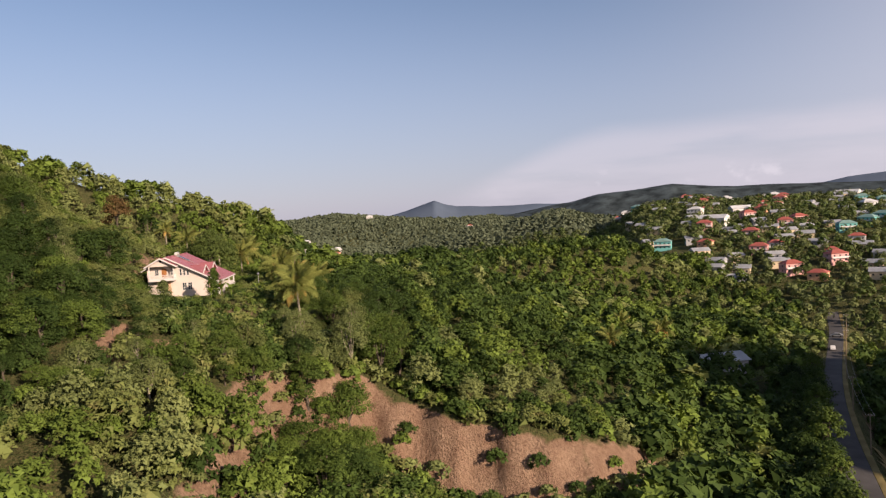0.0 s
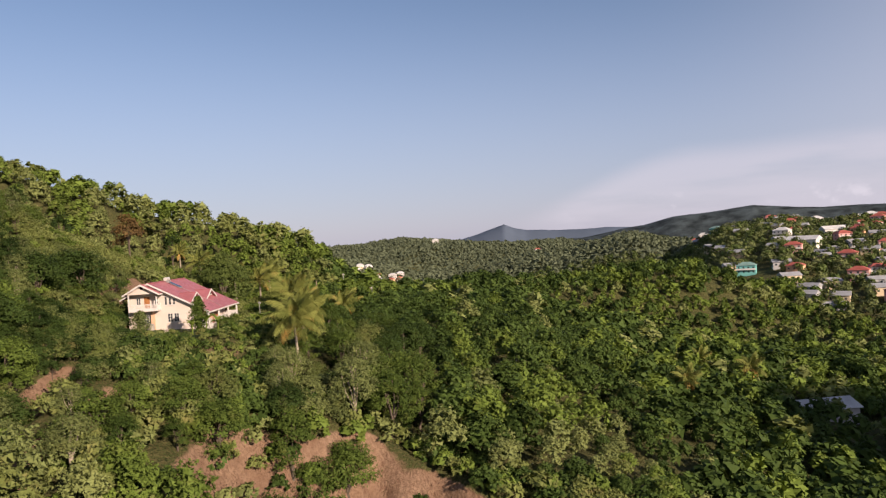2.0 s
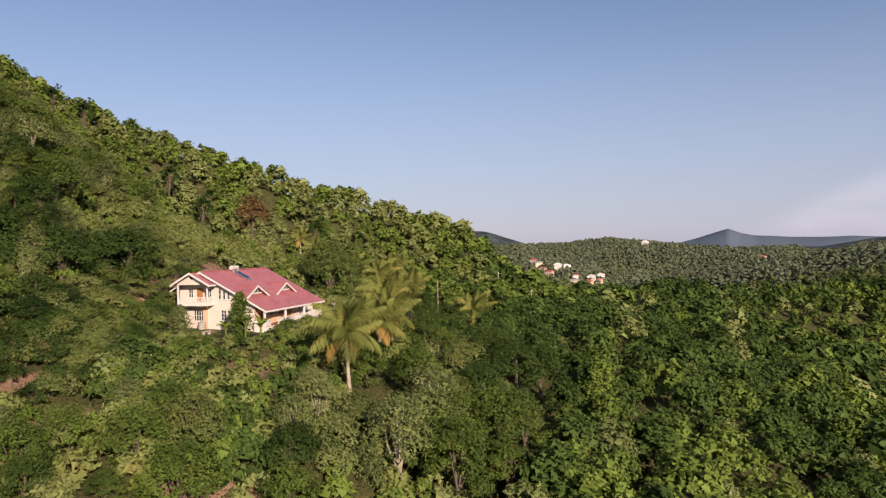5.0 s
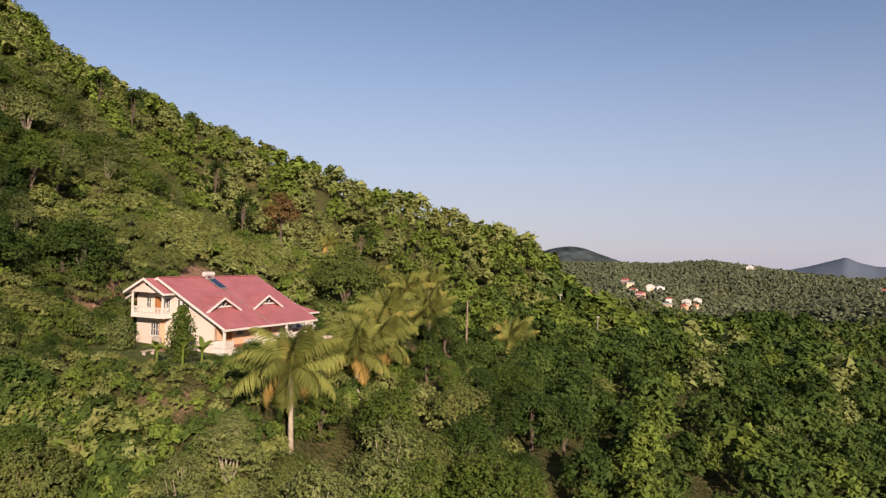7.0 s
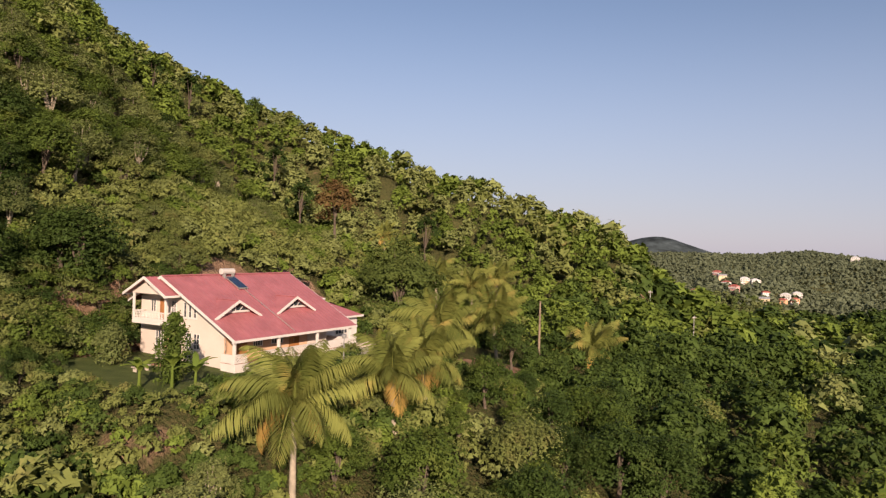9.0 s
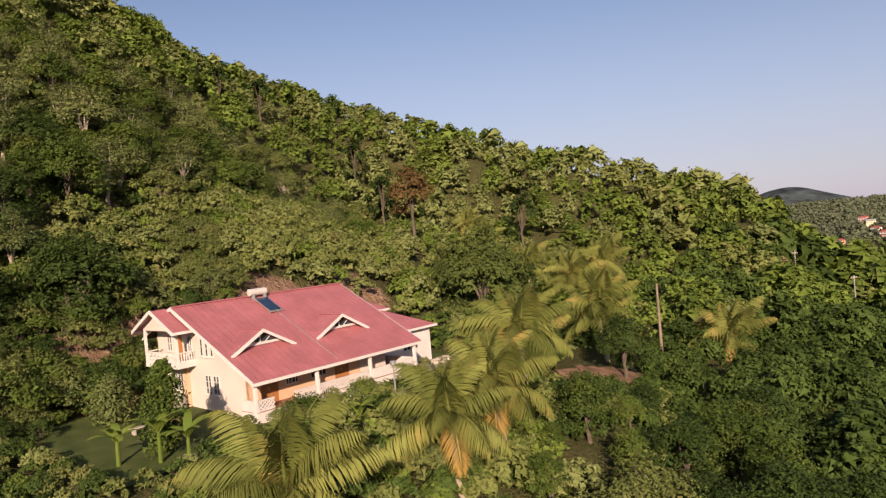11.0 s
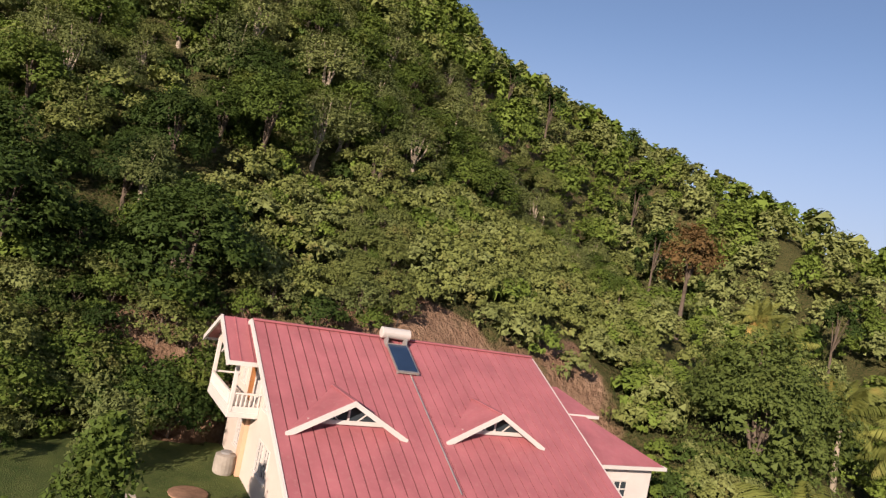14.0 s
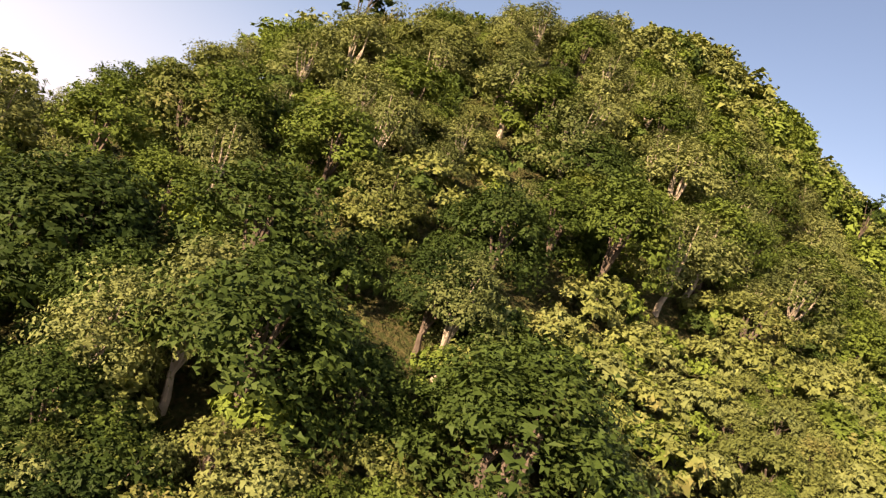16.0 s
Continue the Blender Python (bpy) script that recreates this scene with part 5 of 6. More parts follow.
def palm(x, y, zc, size, seed, label, fronds=19, lean=(0.6, 0.3)):
    r = random.Random(seed)
    g = land1(x + lean[0], y + lean[1])
    t = thing("coconut_palm", pose(x, y, zc), label, "palm", "coconut palms round the house")
    bm = bmesh.new()
    h = zc - g + 0.6
    pts, rad = [], []
    for i in range(9):
        s = i / 8
        pts.append((lean[0] * (1 - s) ** 2, lean[1] * (1 - s) ** 2, -h * (1 - s)))
        rad.append((0.24 - 0.09 * s + 0.012 * (i % 2) + 0.1 * max(0, 0.15 - s)) * min(1.1, size + 0.1))
    tube_bm(bm, pts, rad, 9)
    part("trunk", bm, M_BARK_PALE, t, smooth=True)
    for i in range(fronds):
        a = 137.5 * i + r.uniform(-12, 12)
        s = i / fronds
        tilt = -68 + 122 * s ** 0.85 + r.uniform(-6, 6)
        dry = s > 0.80 and r.random() < 0.6
        me = FROND_DRY if dry else FRONDS[i % 3]
        k = size * r.uniform(0.88, 1.08) * (0.85 if s < 0.15 else 1)
        shared("frond", me, t, Matrix.LocRotScale((0, 0, 0.05), Euler((radians(r.uniform(-8, 8)), radians(tilt), radians(a))), (k, k, k)), "dry yellow-brown frond" if dry else "")
    bm = bmesh.new()
    for i in range(7):
        a = 0.9 * i
        bmesh.ops.create_icosphere(bm, subdivisions=1, radius=0.13 * size, matrix=Matrix.Translation((0.25 * math.cos(a), 0.25 * math.sin(a), -0.28 - 0.06 * (i % 3))))
    part("coconuts", bm, M_BANANA, t, "cluster of green coconuts", smooth=True)
    return t


PALMS = [
    (-32.6, 137.4, 26.9, 1.02, "tall coconut palm with yellowing fronds below the lawn", (0.8, -0.6)),
    (-35.8, 150.8, 26.6, 0.94, "leafy coconut palm in front of the porch", (0.5, 0.2)),
    (-36.9, 156.2, 27.3, 0.95, "spreading coconut palm in front of the porch", (0.3, 0.5)),
    (-42.6, 165.6, 29.2, 1.0, "coconut palm with orange-yellow old fronds", (0.4, -0.4)),
    (-48.4, 184.8, 28.3, 1.0, "coconut palm beside the lower yard", (0.4, 0.6)),
    (-62.3, 199.0, 31.0, 0.92, "coconut palm behind the dark tree", (0.2, 0.4)),
    (-62.6, 206.5, 32.0, 0.9, "coconut palm on the wooded slope", (0.4, 0.1)),
    (-41.6, 200.6, 23.6, 0.95, "coconut palm beside the timber pole", (0.6, 0.2)),
    (-46.5, 203.5, 22.4, 0.72, "coconut palm beside the timber pole", (0.1, 0.5)),
    (-67.5, 196.2, 32.6, 0.8, "coconut palm rising behind the mango tree", (0.3, 0.3)),
    (-76.0, 196.0, 36.6, 0.75, "coconut palm rising behind the mango tree", (-0.3, 0.3)),
    (-103.0, 188.5, 38.4, 0.5, "small yellow palm among the shrubs", (0.2, 0.1)),
    (-84.0, 201.5, 39.2, 0.6, "small palm among the shrubs", (0.2, 0.3)),
    (40.0, 205.0, 0.5, 0.9, "coconut palm over the valley trees", (0.4, 0.2)),
    (52.0, 246.0, -2.0, 0.9, "coconut palm over the valley trees", (0.1, 0.5)),
    (64.0, 238.0, -3.5, 0.95, "coconut palm with brown hanging fronds in the valley", (0.3, 0.2)),
]
for i, (x, y, zc, s, label, lean) in enumerate(PALMS):
    palm(x, y, zc, s * 1.28, 40 + i, label, 21 if i < 5 else 17, lean)

# the bright bush and the pale forked tree over the scarp, and the bushes at its foot
lone(KINDS[0], -21.5, 123.5, 1.45, "broad bright green bush leaning over the scarp", "bush", 0.7, z=2.0)
lone(KINDS[0], -26.0, 120.5, 1.3, "bright green bush beside the scarp", "bush", 2.4, z=1.5)
lone(KINDS[3], -21.8, 129.0, 1.3, "pale candelabra-like tree with bare forked limbs", "tree", 1.9, z=12.0)
lone(KINDS[3], -27.5, 127.0, 1.15, "pale grey-green tree with open crown", "tree", 0.3, z=11.0)

# pale trees that stand out on the slope above the lawn
for x, y, s, turn_by in ((-72.0, 127.2, 0.95, 0.4), (-70.2, 124.6, 0.8, 2.0), (-78.5, 137.0, 0.85, 1.1), (-93.0, 128.5, 0.9, 2.6)):
    lone(KINDS[3], x, y, s, "pale grey-green tree standing out of the dark wood", turn_by=turn_by)

# ---- far ranges, road, town ----
def range_strip(name, label, dist, depth, lo, hi, crest, mat, seed, rough):
    az = np.linspace(lo, hi, 420)
    rows = np.linspace(-1, 1, 13)
    A, R = np.meshgrid(az, rows)
    rr = dist + depth * R
    x, y = rr * np.sin(np.radians(A)), rr * np.cos(np.radians(A))
    z = -80 + (crest(A) + 80 + rough * fbm(x, y, 210.0, seed, 6)) * np.exp(-(R * 1.5) ** 2)
    v = np.stack([x, y, z], -1).reshape(-1, 3)
    n = len(az)
    i = (np.arange(len(rows) - 1)[:, None] * n + np.arange(n - 1)[None, :]).ravel()
    ob = new(name, mesh_from(name, v, np.stack([i, i + 1, i + 1 + n, i + n], 1), [mat], smooth=True))
    return tagged(ob, label, "mountain range", kind="structure")


range_strip("backdrop_range", "far mountain range tinted haze-blue, with one sharp peak", 3900, 500, -35, 48,
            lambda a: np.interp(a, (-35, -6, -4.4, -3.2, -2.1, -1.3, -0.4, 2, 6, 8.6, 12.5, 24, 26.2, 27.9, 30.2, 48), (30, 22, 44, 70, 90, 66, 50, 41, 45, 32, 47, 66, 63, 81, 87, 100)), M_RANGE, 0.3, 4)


range_strip("backdrop_hills", "dark wooded far hills, tinted with haze, under the mountains", 2300, 420, -60, 70,
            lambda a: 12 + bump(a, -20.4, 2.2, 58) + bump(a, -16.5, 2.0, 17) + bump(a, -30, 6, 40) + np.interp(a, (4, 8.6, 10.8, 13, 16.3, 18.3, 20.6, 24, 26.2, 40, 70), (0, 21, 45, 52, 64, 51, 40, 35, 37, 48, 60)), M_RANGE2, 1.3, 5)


def ribbon(name, mat, label, category, half, off, y0, y1, step=3.0, kind="structure"):
    ys = np.arange(y0, y1, step)
    cx = road_x(ys)
    v = []
    for y, x in zip(ys, cx):
        for s in (-1, -0.4, 0.4, 1):
            v.append((x + off + s * half, y, land1(x + off + s * half, y) + 0.05 + 0.04 * (1 - s * s)))
    v = np.array(v)
    k = len(ys)
    f = [(4 * i + j, 4 * i + j + 1, 4 * i + j + 5, 4 * i + j + 4) for i in range(k - 1) for j in range(3)]
    return tagged(new(name, mesh_from(name, v, f, [mat], smooth=True)), label, category, kind=kind)


ribbon("road", M_ASPHALT, "narrow worn grey asphalt road along the valley", "road", 2.7, 0, 50, 330)
ribbon("verge", M_DRYGRASS, "strip of dry trodden grass along the road", "verge", 0.7, 3.5, 50, 330)


def patch_sheet(name, mat, label, category, inside, x0, x1, y0, y1, lift, step=0.7):
    """A thin ground sheet that follows the land where inside(x, y) holds."""
    xs, ys = np.arange(x0, x1, step), np.arange(y0, y1, step)
    gx, gy = np.meshgrid(xs, ys)
    gz = land(gx, gy) + lift
    ok = inside(gx, gy)
    n = len(xs)
    idx = np.arange(gx.size).reshape(gx.shape)
    f = np.stack([idx[:-1, :-1], idx[:-1, 1:], idx[1:, 1:], idx[1:, :-1]], -1).reshape(-1, 4)
    okf = (ok[:-1, :-1] & ok[:-1, 1:] & ok[1:, 1:] & ok[1:, :-1]).ravel()
    f = f[okf]
    used = np.unique(f)
    remap = np.full(gx.size, -1)
    remap[used] = np.arange(len(used))
    v = np.stack([gx, gy, gz], -1).reshape(-1, 3)[used]
    return tagged(new(name, mesh_from(name, v, remap[f], [mat], smooth=True)), label, category, kind="structure")


def lawn_area(x, y):
    u, v = house_uv(x, y)
    w = 0.5 * np.sin(u * 1.3) + 0.5 * np.sin(v * 0.9)
    return (u > -13.2 + 0.5 * np.clip(v - 6, 0, 9) + w) & (u < 31 + w) & (v > -5.0 + w) & (v < 14.5 + w * 0.5)


patch_sheet("lawn", M_LAWN, "mown green lawn round the house", "lawn", lawn_area, -85, -35, 118, 185, 0.07)


def yard_area(x, y):
    u, v = house_uv(x, y)
    w = 0.4 * np.sin(u * 0.9) + 0.3 * np.sin(v * 1.7)
    return (u > 18.3 + w * 0.3) & (u < 29.5 + w) & (v > -3.0 + w) & (v < 5.8)


patch_sheet("driveway", M_CONCRETE, "worn dusty concrete yard beside the house", "driveway", yard_area, -75, -42, 155, 185, 0.12, 0.5)


def dirt_area(x, y):
    return ((x + 42.5) / 3.4) ** 2 + ((y - 176) / 8.5) ** 2 < 1 + 0.3 * np.sin(x * 2) * np.sin(y)


patch_sheet("dirt_path", M_DIRT, "bare brown earth track below the yard", "path", dirt_area, -54, -34, 163, 190, 0.1, 0.6)


def field_area(x, y):
    return (x > road_x(y) + 4.4) & (x < road_x(y) + 45) & (y > 95) & (y < 158)


patch_sheet("field", M_DRYGRASS, "rough brown field beside the road", "field", field_area, 60, 140, 95, 160, 0.12, 2.0)


# town houses
def wall_paint(name, c):
    return plain(name, c, 0.8, 0.2, vary=0.12, scale=0.5, bump=0)


PAINTS = [wall_paint("white_house_paint", (0.62, 0.60, 0.58)), wall_paint("pink_house_paint", (0.62, 0.34, 0.32)), wall_paint("cream_house_paint", (0.62, 0.50, 0.34)),
          wall_paint("turquoise_house_paint", (0.16, 0.44, 0.42)), wall_paint("peach_house_paint", (0.62, 0.36, 0.22)), wall_paint("grey_house_paint", (0.38, 0.38, 0.39))]
ROOFS = [plain("faded_red_sheet", (0.40, 0.11, 0.085), 0.6, 0.3, vary=0.3, scale=0.4, bump=0), plain("grey_sheet", (0.33, 0.34, 0.36), 0.5, 0.4, vary=0.3, scale=0.4, bump=0),
         plain("white_sheet", (0.60, 0.60, 0.60), 0.5, 0.4, vary=0.25, scale=0.4, bump=0), plain("green_sheet", (0.20, 0.33, 0.30), 0.6, 0.3, vary=0.3, scale=0.4, bump=0)]


def town_house(name, label, L, W, H, wall_mat, roof_mat, storeys, hip=True):
    t = thing(name, pose(0, 0, -500), label, "house", "houses of the town")
    bm = bmesh.new()
    box_bm(bm, -L / 2, -W / 2, -5, L / 2, W / 2, H)
    part("wall", bm, wall_mat, t)
    bm = bmesh.new()
    e, rh = 0.6, W * 0.26
    rx = (L / 2 - W * 0.42) if hip else L / 2 + e
    c = [(-L / 2 - e, -W / 2 - e, H), (L / 2 + e, -W / 2 - e, H), (L / 2 + e, W / 2 + e, H), (-L / 2 - e, W / 2 + e, H), (-rx, 0, H + rh), (rx, 0, H + rh)]
    vs = [bm.verts.new(p) for p in c]
    for q in ((0, 1, 5, 4), (1, 2, 5), (2, 3, 4, 5), (0, 4, 3), (3, 2, 1, 0)):
        bm.faces.new([vs[i] for i in q])
    part("roof", bm, roof_mat, t)
    wm = bmesh.new()
    box_bm(wm, -0.6, -0.05, 0, 0.6, 0.05, 1.2)
    win = bm_mesh("window", wm, M_GLASS)
    sh = H / storeys
    n = max(2, int(L / 3.2))
    for f in range(storeys):
        for k in range(n):
            x = -L / 2 + L * (k + 0.5) / n
            shared("window", win, t, pose(x, -W / 2, sh * f + 0.9))
        shared("window", win, t, pose(-L / 2, 0, sh * f + 0.9, 0, 0, 90))
    if storeys > 1:
        bm = bmesh.new()
        box_bm(bm, -L / 2, -W / 2 - 1.4, sh - 0.2, L / 2, -W / 2, sh)
        box_bm(bm, -L / 2, -W / 2 - 1.4, sh, L / 2, -W / 2 - 1.3, sh + 0.9)
        part("balcony", bm, PAINTS[0], t)
    return t


PROTO = [
    town_house("town_house", "small white house with a red sheet roof", 11, 8, 3.2, PAINTS[0], ROOFS[0], 1),
    town_house("town_house", "two-storey pink house with a red roof", 12, 9, 6.0, PAINTS[1], ROOFS[0], 2),
    town_house("town_house", "cream house with a grey sheet roof", 12, 9, 3.4, PAINTS[2], ROOFS[1], 1, False),
    town_house("town_house", "two-storey turquoise house with a pale roof", 13, 9, 6.0, PAINTS[3], ROOFS[3], 2),
    town_house("town_house", "two-storey white house with a white roof", 13, 10, 6.2, PAINTS[0], ROOFS[2], 2),
    town_house("town_house", "peach house with a faded red roof", 11, 8, 3.4, PAINTS[4], ROOFS[0], 1),
    town_house("town_house", "grey house with a grey sheet roof", 12, 8, 3.2, PAINTS[5], ROOFS[1], 1, False),
    town_house("town_house", "long white hall with a pale sheet roof", 24, 12, 4.5, PAINTS[0], ROOFS[2], 1, False),
]
tr = random.Random(5)


def put_house(k, x, y, face, sink=0.4, size=0.84):
    copy_thing(PROTO[k], pose(x, y, land1(x, y) + 1.2 - sink, 0, 0, face) @ Matrix.Scale(size, 4))


spots = []
tries = 0
while len(spots) < 135 and tries < 9000:
    tries += 1
    az = tr.uniform(11, 37)
    r = 420 + 395 * tr.random() ** 1.2
    crowd = 0.5 + 0.5 * math.sin(az * 0.9 + r * 0.021) * math.sin(r * 0.017 - az * 0.35)
    if tr.random() > (0.08 + 0.92 * min(1, max(0, (az - 12.5) / 8))) * (0.15 + 0.85 * crowd):
        continue
    x, y = r * math.sin(radians(az)), r * math.cos(radians(az))
    if all((x - a) ** 2 + (y - b) ** 2 > (13 + r * 0.004) ** 2 for a, b in spots):
        spots.append((x, y))
for x, y in spots:
    k = tr.choice([0, 0, 1, 1, 2, 2, 4, 5, 5, 6, 6, 6, 3, 2]) if tr.random() > 0.03 else 7
    put_house(k, x, y, -math.degrees(math.atan2(x, y)) + tr.uniform(-35, 35))
# settlement on the far slope, and houses scattered over the hills
hs_ = random.Random(12)
for i in range(16):
    az = -15.3 + 5.4 * hs_.random() if i > 4 else -17.2 + 1.4 * i
    r = 770 + 130 * hs_.random() - 9 * (az + 15)
    x, y = r * math.sin(radians(az)), r * math.cos(radians(az))
    put_house(hs_.choice([4, 4, 0, 1, 5, 5, 0, 2]), x, y, -az + hs_.uniform(-30, 30), -1.5, 0.62)
for k, x, y, f in ((5, 31, 640, -5), (0, 8, 655, 12), (4, -160, 1250, 8), (0, 85, 1000, 0), (0, 12, 1190, 20), (0, 46, 690, 0), (4, 205, 905, -10), (0, 190, 880, 0), (4, 222, 900, -10)):
    put_house(k, x, y, f, -1.5)
for p in PROTO:
    for o in list(p.children_recursive) + [p]:
        bpy.data.objects.remove(o)

# the low building with the grey roof among the valley trees
shed = thing("valley_house", pose(80, 231, land1(80, 231), 0, 0, 12), "low house with a weathered pale grey sheet roof", "house")
box_part("wall", PAINTS[5], shed, -7, -5, -1, 7, 5, 3.6)
bm = bmesh.new()
prism_bm(bm, [(-5.7, 3.5), (0, 5.4), (5.7, 3.5), (5.7, 3.62), (0, 5.52), (-5.7, 3.62)], 'x', -7.7, 7.7)
part("roof", bm, M_PALEGREY, shed)
for x in (-4, 0, 4):
    box_part("window", M_GLASS, shed, x - 0.7, -5.05, 1.2, x + 0.7, -4.98, 2.4)


# cars on the road
def car(x, y, turn_by, paint, label):
    t = thing("car", pose(x, y, land1(x, y) + 0.09, 0, 0, turn_by), label, "car")
    bm = bmesh.new()
    prism_bm(bm, [(-2.1, 0.3), (2.1, 0.3), (2.15, 0.75), (1.3, 0.92), (0.7, 1.42), (-1.0, 1.45), (-1.7, 0.95), (-2.15, 0.85)], 'x', -0.82, 0.82)
    bmesh.ops.bevel(bm, geom=list(bm.edges), offset=0.07, segments=2, affect='EDGES')
    part("body", bm, paint, t)
    bm = bmesh.new()
    prism_bm(bm, [(1.22, 0.95), (0.7, 1.36), (-0.95, 1.38), (-1.5, 0.98)], 'x', -0.83, 0.83)
    part("windows", bm, M_GLASS, t)
    for sx_ in (-0.78, 0.78):
        for sy_ in (-1.3, 1.35):
            bm = bmesh.new()
            tube_bm(bm, [(sx_ - 0.1, sy_, 0.32), (sx_ + 0.1, sy_, 0.32)], [0.32, 0.32], 14)
            part("wheel", bm, M_DARK, t)
    return t


car(float(road_x(256)) - 0.8, 256, -24, PAINTS[0], "white car driving on the valley road")
car(float(road_x(279)) + 0.3, 279, 60, M_GREY, "dark grey car parked across the road")


# poles and wires
def pole(x, y, h, label, mat=M_TIMBER, r=0.13, arm=0.9, turn_by=0.0):
    t = thing("utility_pole", pose(x, y, land1(x, y), 0, 0, turn_by), label, "utility pole", "utility poles")
    bm = bmesh.new()
    tube_bm(bm, [(0, 0, -0.8), (0, 0, h * 0.5), (0, 0, h)], [r * 1.2, r, r * 0.75], 9)
    part("post", bm, mat, t)
    if arm:
        box_part("crossarm", M_TIMBER, t, -arm, -0.06, h - 0.6, arm, 0.06, h - 0.45, 0.01)
        bm = bmesh.new()
        for s in (-0.85, -0.3, 0.3, 0.85):
            tube_bm(bm, [(s * arm, 0, h - 0.45), (s * arm, 0, h - 0.3), (s * arm, 0, h - 0.22)], [0.05, 0.06, 0.03], 6)
        part("insulators", bm, M_WHITE, t)
    return t


def wire(a, b, sag, label):
    bm = bmesh.new()
    n = 12
    pts = [Vector(a).lerp(Vector(b), i / n) - Vector((0, 0, sag * 4 * (i / n) * (1 - i / n))) for i in range(n + 1)]
    tube_bm(bm, [tuple(p) for p in pts], [0.02] * (n + 1), 4)
    tagged(new("overhead_wire", bm_mesh("overhead_wire", bm, M_GREY)), label, "wire", "overhead wires")


ROADPOLES = [(float(road_x(y)) + 4.0, y) for y in (150, 182, 214, 246, 278)]
for x, y in ROADPOLES:
    pole(x, y, 9.0, "weathered timber utility pole beside the road", turn_by=-25)
for (x0, y0), (x1, y1) in zip(ROADPOLES, ROADPOLES[1:]):
    for s in (-0.8, 0.8):
        wire((x0 + s, y0, land1(x0, y0) + 8.7), (x1 + s, y1, land1(x1, y1) + 8.7), 0.7, "thin dark overhead wire along the road")
pole(-45.6, 192.0, 9.0, "tall weathered bare timber pole among palms", M_TIMBER, 0.16, 0, 20)
pole(-58.0, 262.0, 13.0, "tall grey pole on the ridge shoulder", M_GREY, 0.13, 0.5, 10)
pole(-50.0, 268.0, 13.0, "grey pole on the ridge shoulder", M_GREY, 0.12, 0.5, 40)

# ---- garden things ----
def leafy_column(x, y, h, rad, label, name, mat, seed, leaves=3600):
    r = np.random.default_rng(seed)
    qs = []
    for i in range(9):
        s = (i + 0.5) / 9
        w = rad * (0.45 + 0.75 * math.sin(math.pi * min(1, 0.18 + s * 0.8))) * (1.15 - 0.45 * s)
        qs.append(blob_leaves(np.array([r.uniform(-.12, .12), r.uniform(-.12, .12), 0.5 + s * h]), w, leaves // 9, 0.12, r, flat=1.1))
    v = np.concatenate(qs).reshape(-1, 3)
    t = thing(name, pose(x, y, land1(x, y)), label, "tree")
    shared("crown", mesh_from("crown", v, corners_of(v), [mat]), t)
    bm = bmesh.new()
    tube_bm(bm, [(0, 0, -0.4), (0.05, 0, h * 0.5), (0, 0, h * 0.95)], [0.11, 0.08, 0.02], 7)
    part("trunk", bm, M_BARK, t)
    return t


leafy_column(-49.0, 138.4, 5.2, 1.15, "slim upright dark green tree on the lawn", "column_tree", M_LEAF, 31)
leafy_column(-58.9, 138.3, 2.9, 1.1, "bushy grey-green sapling on the lawn", "sapling", M_LEAF_GREY, 32, 2200)


def banana(x, y, h, label, seed):
    r = random.Random(seed)
    t = thing("banana_plant", pose(x, y, land1(x, y)), label, "plant", "banana plants")
    bm = bmesh.new()
    tube_bm(bm, [(0, 0, -0.3), (0.05, 0, h * 0.45), (0.03, 0.04, h * 0.6)], [0.14, 0.11, 0.07], 8)
    part("stem", bm, M_BANANA, t)
    for i in range(7):
        L, W = h * r.uniform(0.55, 0.75), 0.27
        vs, fs = [], []
        n = 8
        px_, pz_, a = 0.0, 0.0, radians(r.uniform(50, 80))
        for k in range(n + 1):
            s = k / n
            w = W * math.sin(math.pi * min(1, 0.1 + 0.88 * s)) ** 0.6
            vs += [(px_, -w, pz_ - 0.25 * w), (px_, 0, pz_), (px_, w, pz_ - 0.25 * w)]
            px_ += L / n * math.cos(a)
            pz_ += L / n * math.sin(a)
            a -= radians(r.uniform(8, 15))
        for k in range(n):
            b = 3 * k
            fs += [(b, b + 1, b + 4, b + 3), (b + 1, b + 2, b + 5, b + 4)]
        shared("leaf", mesh_from("leaf", vs, fs, [M_BANANA], smooth=True), t, pose(0.03, 0.03, h * 0.55, 0, 0, 51 * i + r.uniform(-15, 15)))
    return t


for i, (x, y, h) in enumerate(((-47.2, 137.2, 3.6), (-45.8, 138.4, 3.0), (-48.6, 135.2, 2.8), (-43.2, 147.0, 2.6), (-42.6, 148.8, 2.9))):
    banana(x, y, h, "broad-leaved banana plant beside the lawn", 60 + i)

bench = thing("garden_bench", pose(-55.1, 139.0, land1(-55.1, 139.0) + 0.09, 0, 0, 100), "small pale stone bench on the lawn", "bench")
box_part("seat", M_STONE, bench, -0.9, -0.22, 0.38, 0.9, 0.22, 0.47, 0.02)
for x in (-0.7, 0.55):
    box_part("leg", M_STONE, bench, x, -0.18, -0.1, x + 0.16, 0.18, 0.38, 0.015)

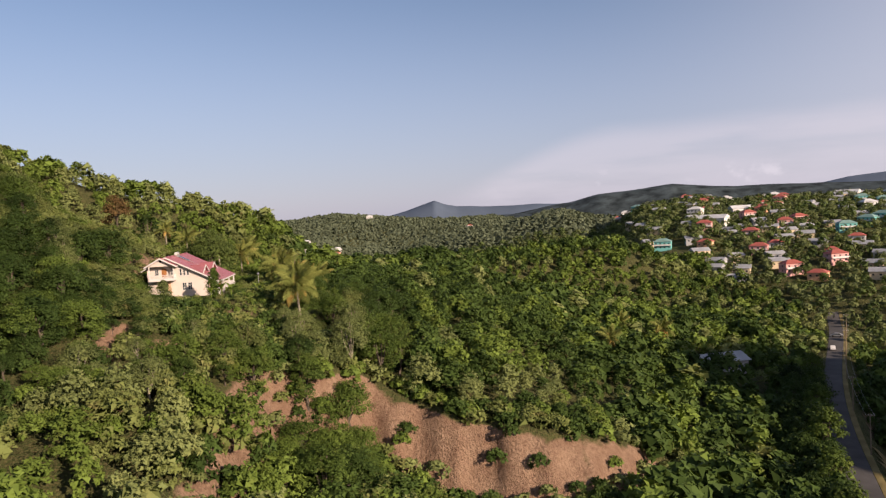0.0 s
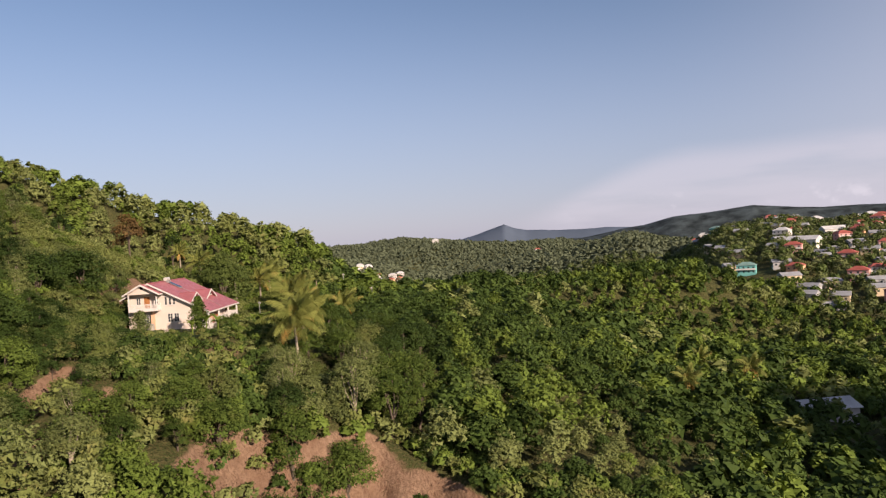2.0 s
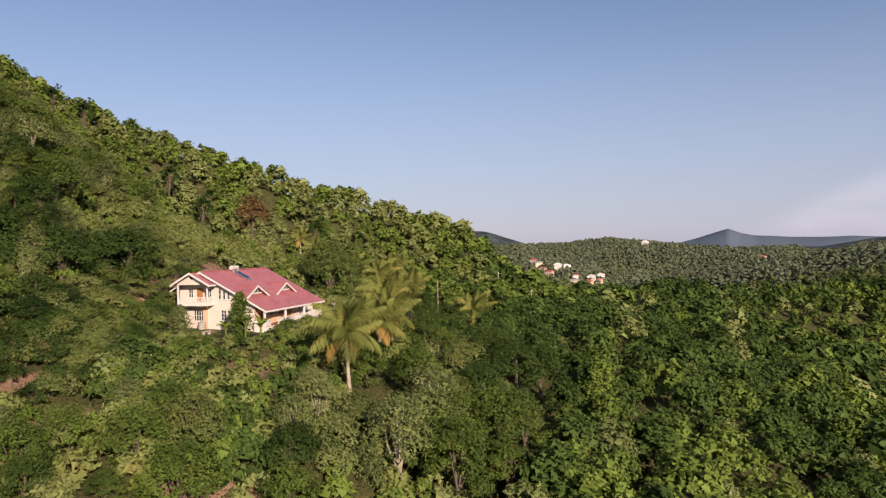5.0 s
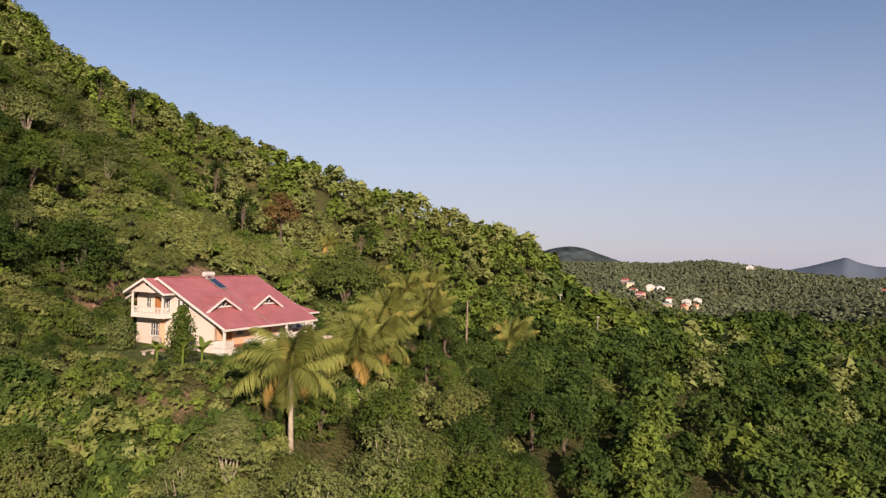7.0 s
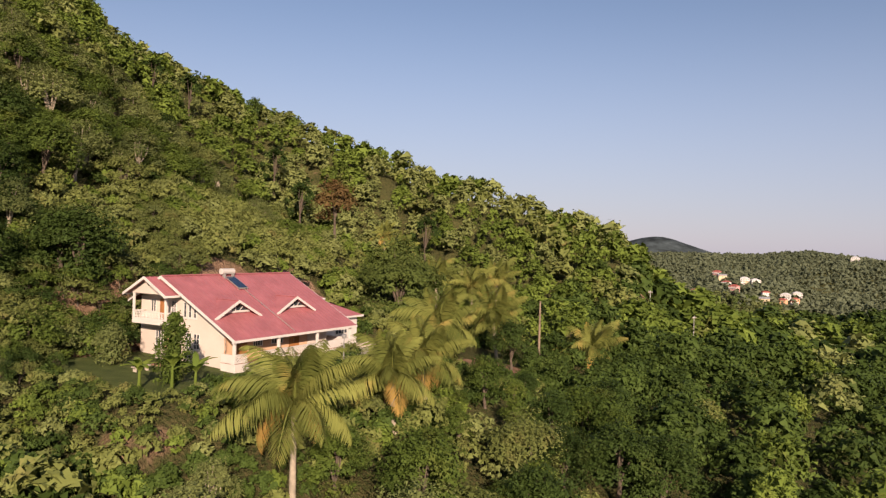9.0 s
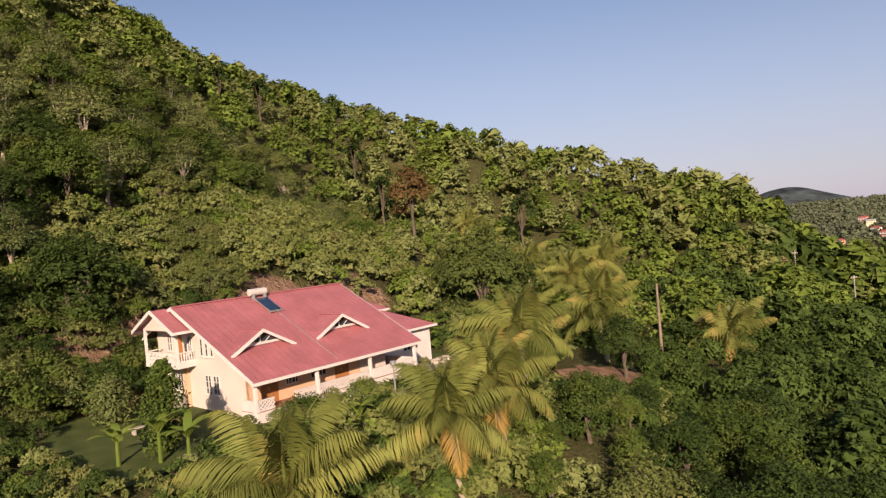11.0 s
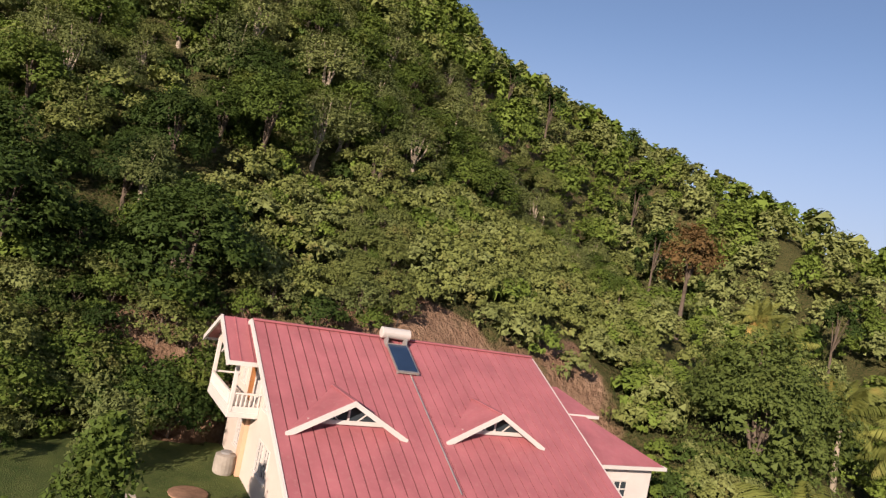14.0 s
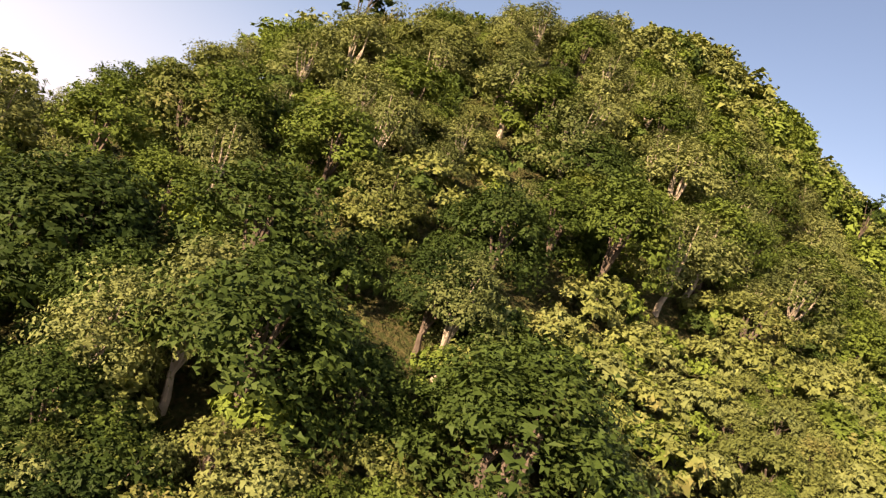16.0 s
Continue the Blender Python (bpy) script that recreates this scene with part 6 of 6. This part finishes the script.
barrel = thing("garden_cistern", pose(-60.4, 144.0, land1(-60.4, 144.0) + 0.08), "grey round cistern beside the gable wall", "cistern")
bm = bmesh.new()
tube_bm(bm, [(0, 0, -0.1), (0, 0, 0.1), (0, 0, 0.6), (0, 0, 0.95), (0, 0, 1.02)], [0.5, 0.56, 0.56, 0.52, 0.3], 18)
part("body", bm, M_CONCRETE, barrel)
bm = bmesh.new()
tube_bm(bm, [(0, 0, 1.02), (0, 0, 1.1), (0, 0, 1.14)], [0.3, 0.3, 0.12], 14)
part("lid", bm, M_GREY, barrel)

flat_stone = thing("stepping_stone", pose(-57.2, 142.2, land1(-57.2, 142.2) + 0.07), "round earthy paving slab on the lawn", "slab")
bm = bmesh.new()
tube_bm(bm, [(0, 0, 0), (0, 0, 0.06), (0, 0, 0.08)], [0.95, 0.93, 0.8], 16)
part("slab", bm, M_DIRT, flat_stone)

lamp = thing("garden_lamp_post", pose(-44.6, 153.6, land1(-44.6, 153.6)), "slim grey lamp post in front of the porch", "lamp post")
bm = bmesh.new()
tube_bm(bm, [(0, 0, -0.5), (0, 0, 1.6), (0, 0, 3.6)], [0.08, 0.06, 0.05], 8)
part("post", bm, M_GREY, lamp)
box_part("lantern", M_GREY, lamp, -0.2, -0.2, 3.6, 0.2, 0.2, 3.95, 0.06)

for i in range(9):
    r = random.Random(200 + i)
    u, v = 24.8 + 0.75 * (i % 5) + r.uniform(-.15, .15), 4.0 + 0.5 * (i // 5) + r.uniform(-.2, .2)
    p = HOUSE @ Vector((u, v, 0))
    z = land1(p.x, p.y) + 0.12
    t = thing("building_block", pose(p.x, p.y, z, 0, 0, r.uniform(0, 180)), "rough pale concrete block lying in the yard", "block", "blocks in the yard")
    bm = bmesh.new()
    box_bm(bm, -0.36, -0.22, -0.05, 0.36, 0.22, 0.34 + r.uniform(-.05, .1), 0.04)
    part("stone", bm, M_STONE, t)

# flower bushes against the porch
for i in range(11):
    p = HOUSE @ Vector((0.8 + 1.5 * i, -1.6 - 0.5 * (i % 2), 0))
    lone(KINDS[6 if i % 3 else 5], p.x, p.y, 0.55 + 0.12 * ((i * 7) % 4), "low leafy bush along the porch wall", "bush", i * 1.3)

# boulders fallen on the quarry floor
for i in range(26):
    r = random.Random(300 + i)
    x = r.uniform(-22, 30)
    y = float(cliff_line(np.array([x]))[0]) - r.uniform(9.0, 15.0)
    t = thing("boulder", pose(x, y, land1(x, y), r.uniform(-20, 20), r.uniform(-20, 20), r.uniform(0, 360)), "pale rough boulder on the quarry floor", "boulder", "boulders below the scarp")
    bm = bmesh.new()
    bmesh.ops.create_icosphere(bm, subdivisions=2, radius=r.uniform(0.35, 1.0))
    for q in bm.verts:
        q.co *= 1 + 0.35 * noise.noise(q.co * 1.4 + Vector((i, 0, 0)))
        q.co.z *= 0.7
    part("stone", bm, M_STONE, t)

# tall bare-stemmed trees on the skyline
SKY = TreeKind("skyline_tree", "slender open tree standing over the ridge", M_LEAF_DARK, M_BARK, 1.9, 6.0, 3.0, 16, 1500, 0.13, 51, 1.0, 0.12)
for x, y, top in ((-166.0, 213.0, 85.5), (-124.0, 117.2, 73.5), (-164.0, 201.5, 84.5), (-150.0, 229.0, 73.0), (-131.0, 222.0, 68.5), (-106.0, 240.0, 58.0)):
    lone(SKY, x, y, max(0.7, min(1.9, (top - land1(x, y)) / 9.0)), "slender dark open tree standing over the ridge")
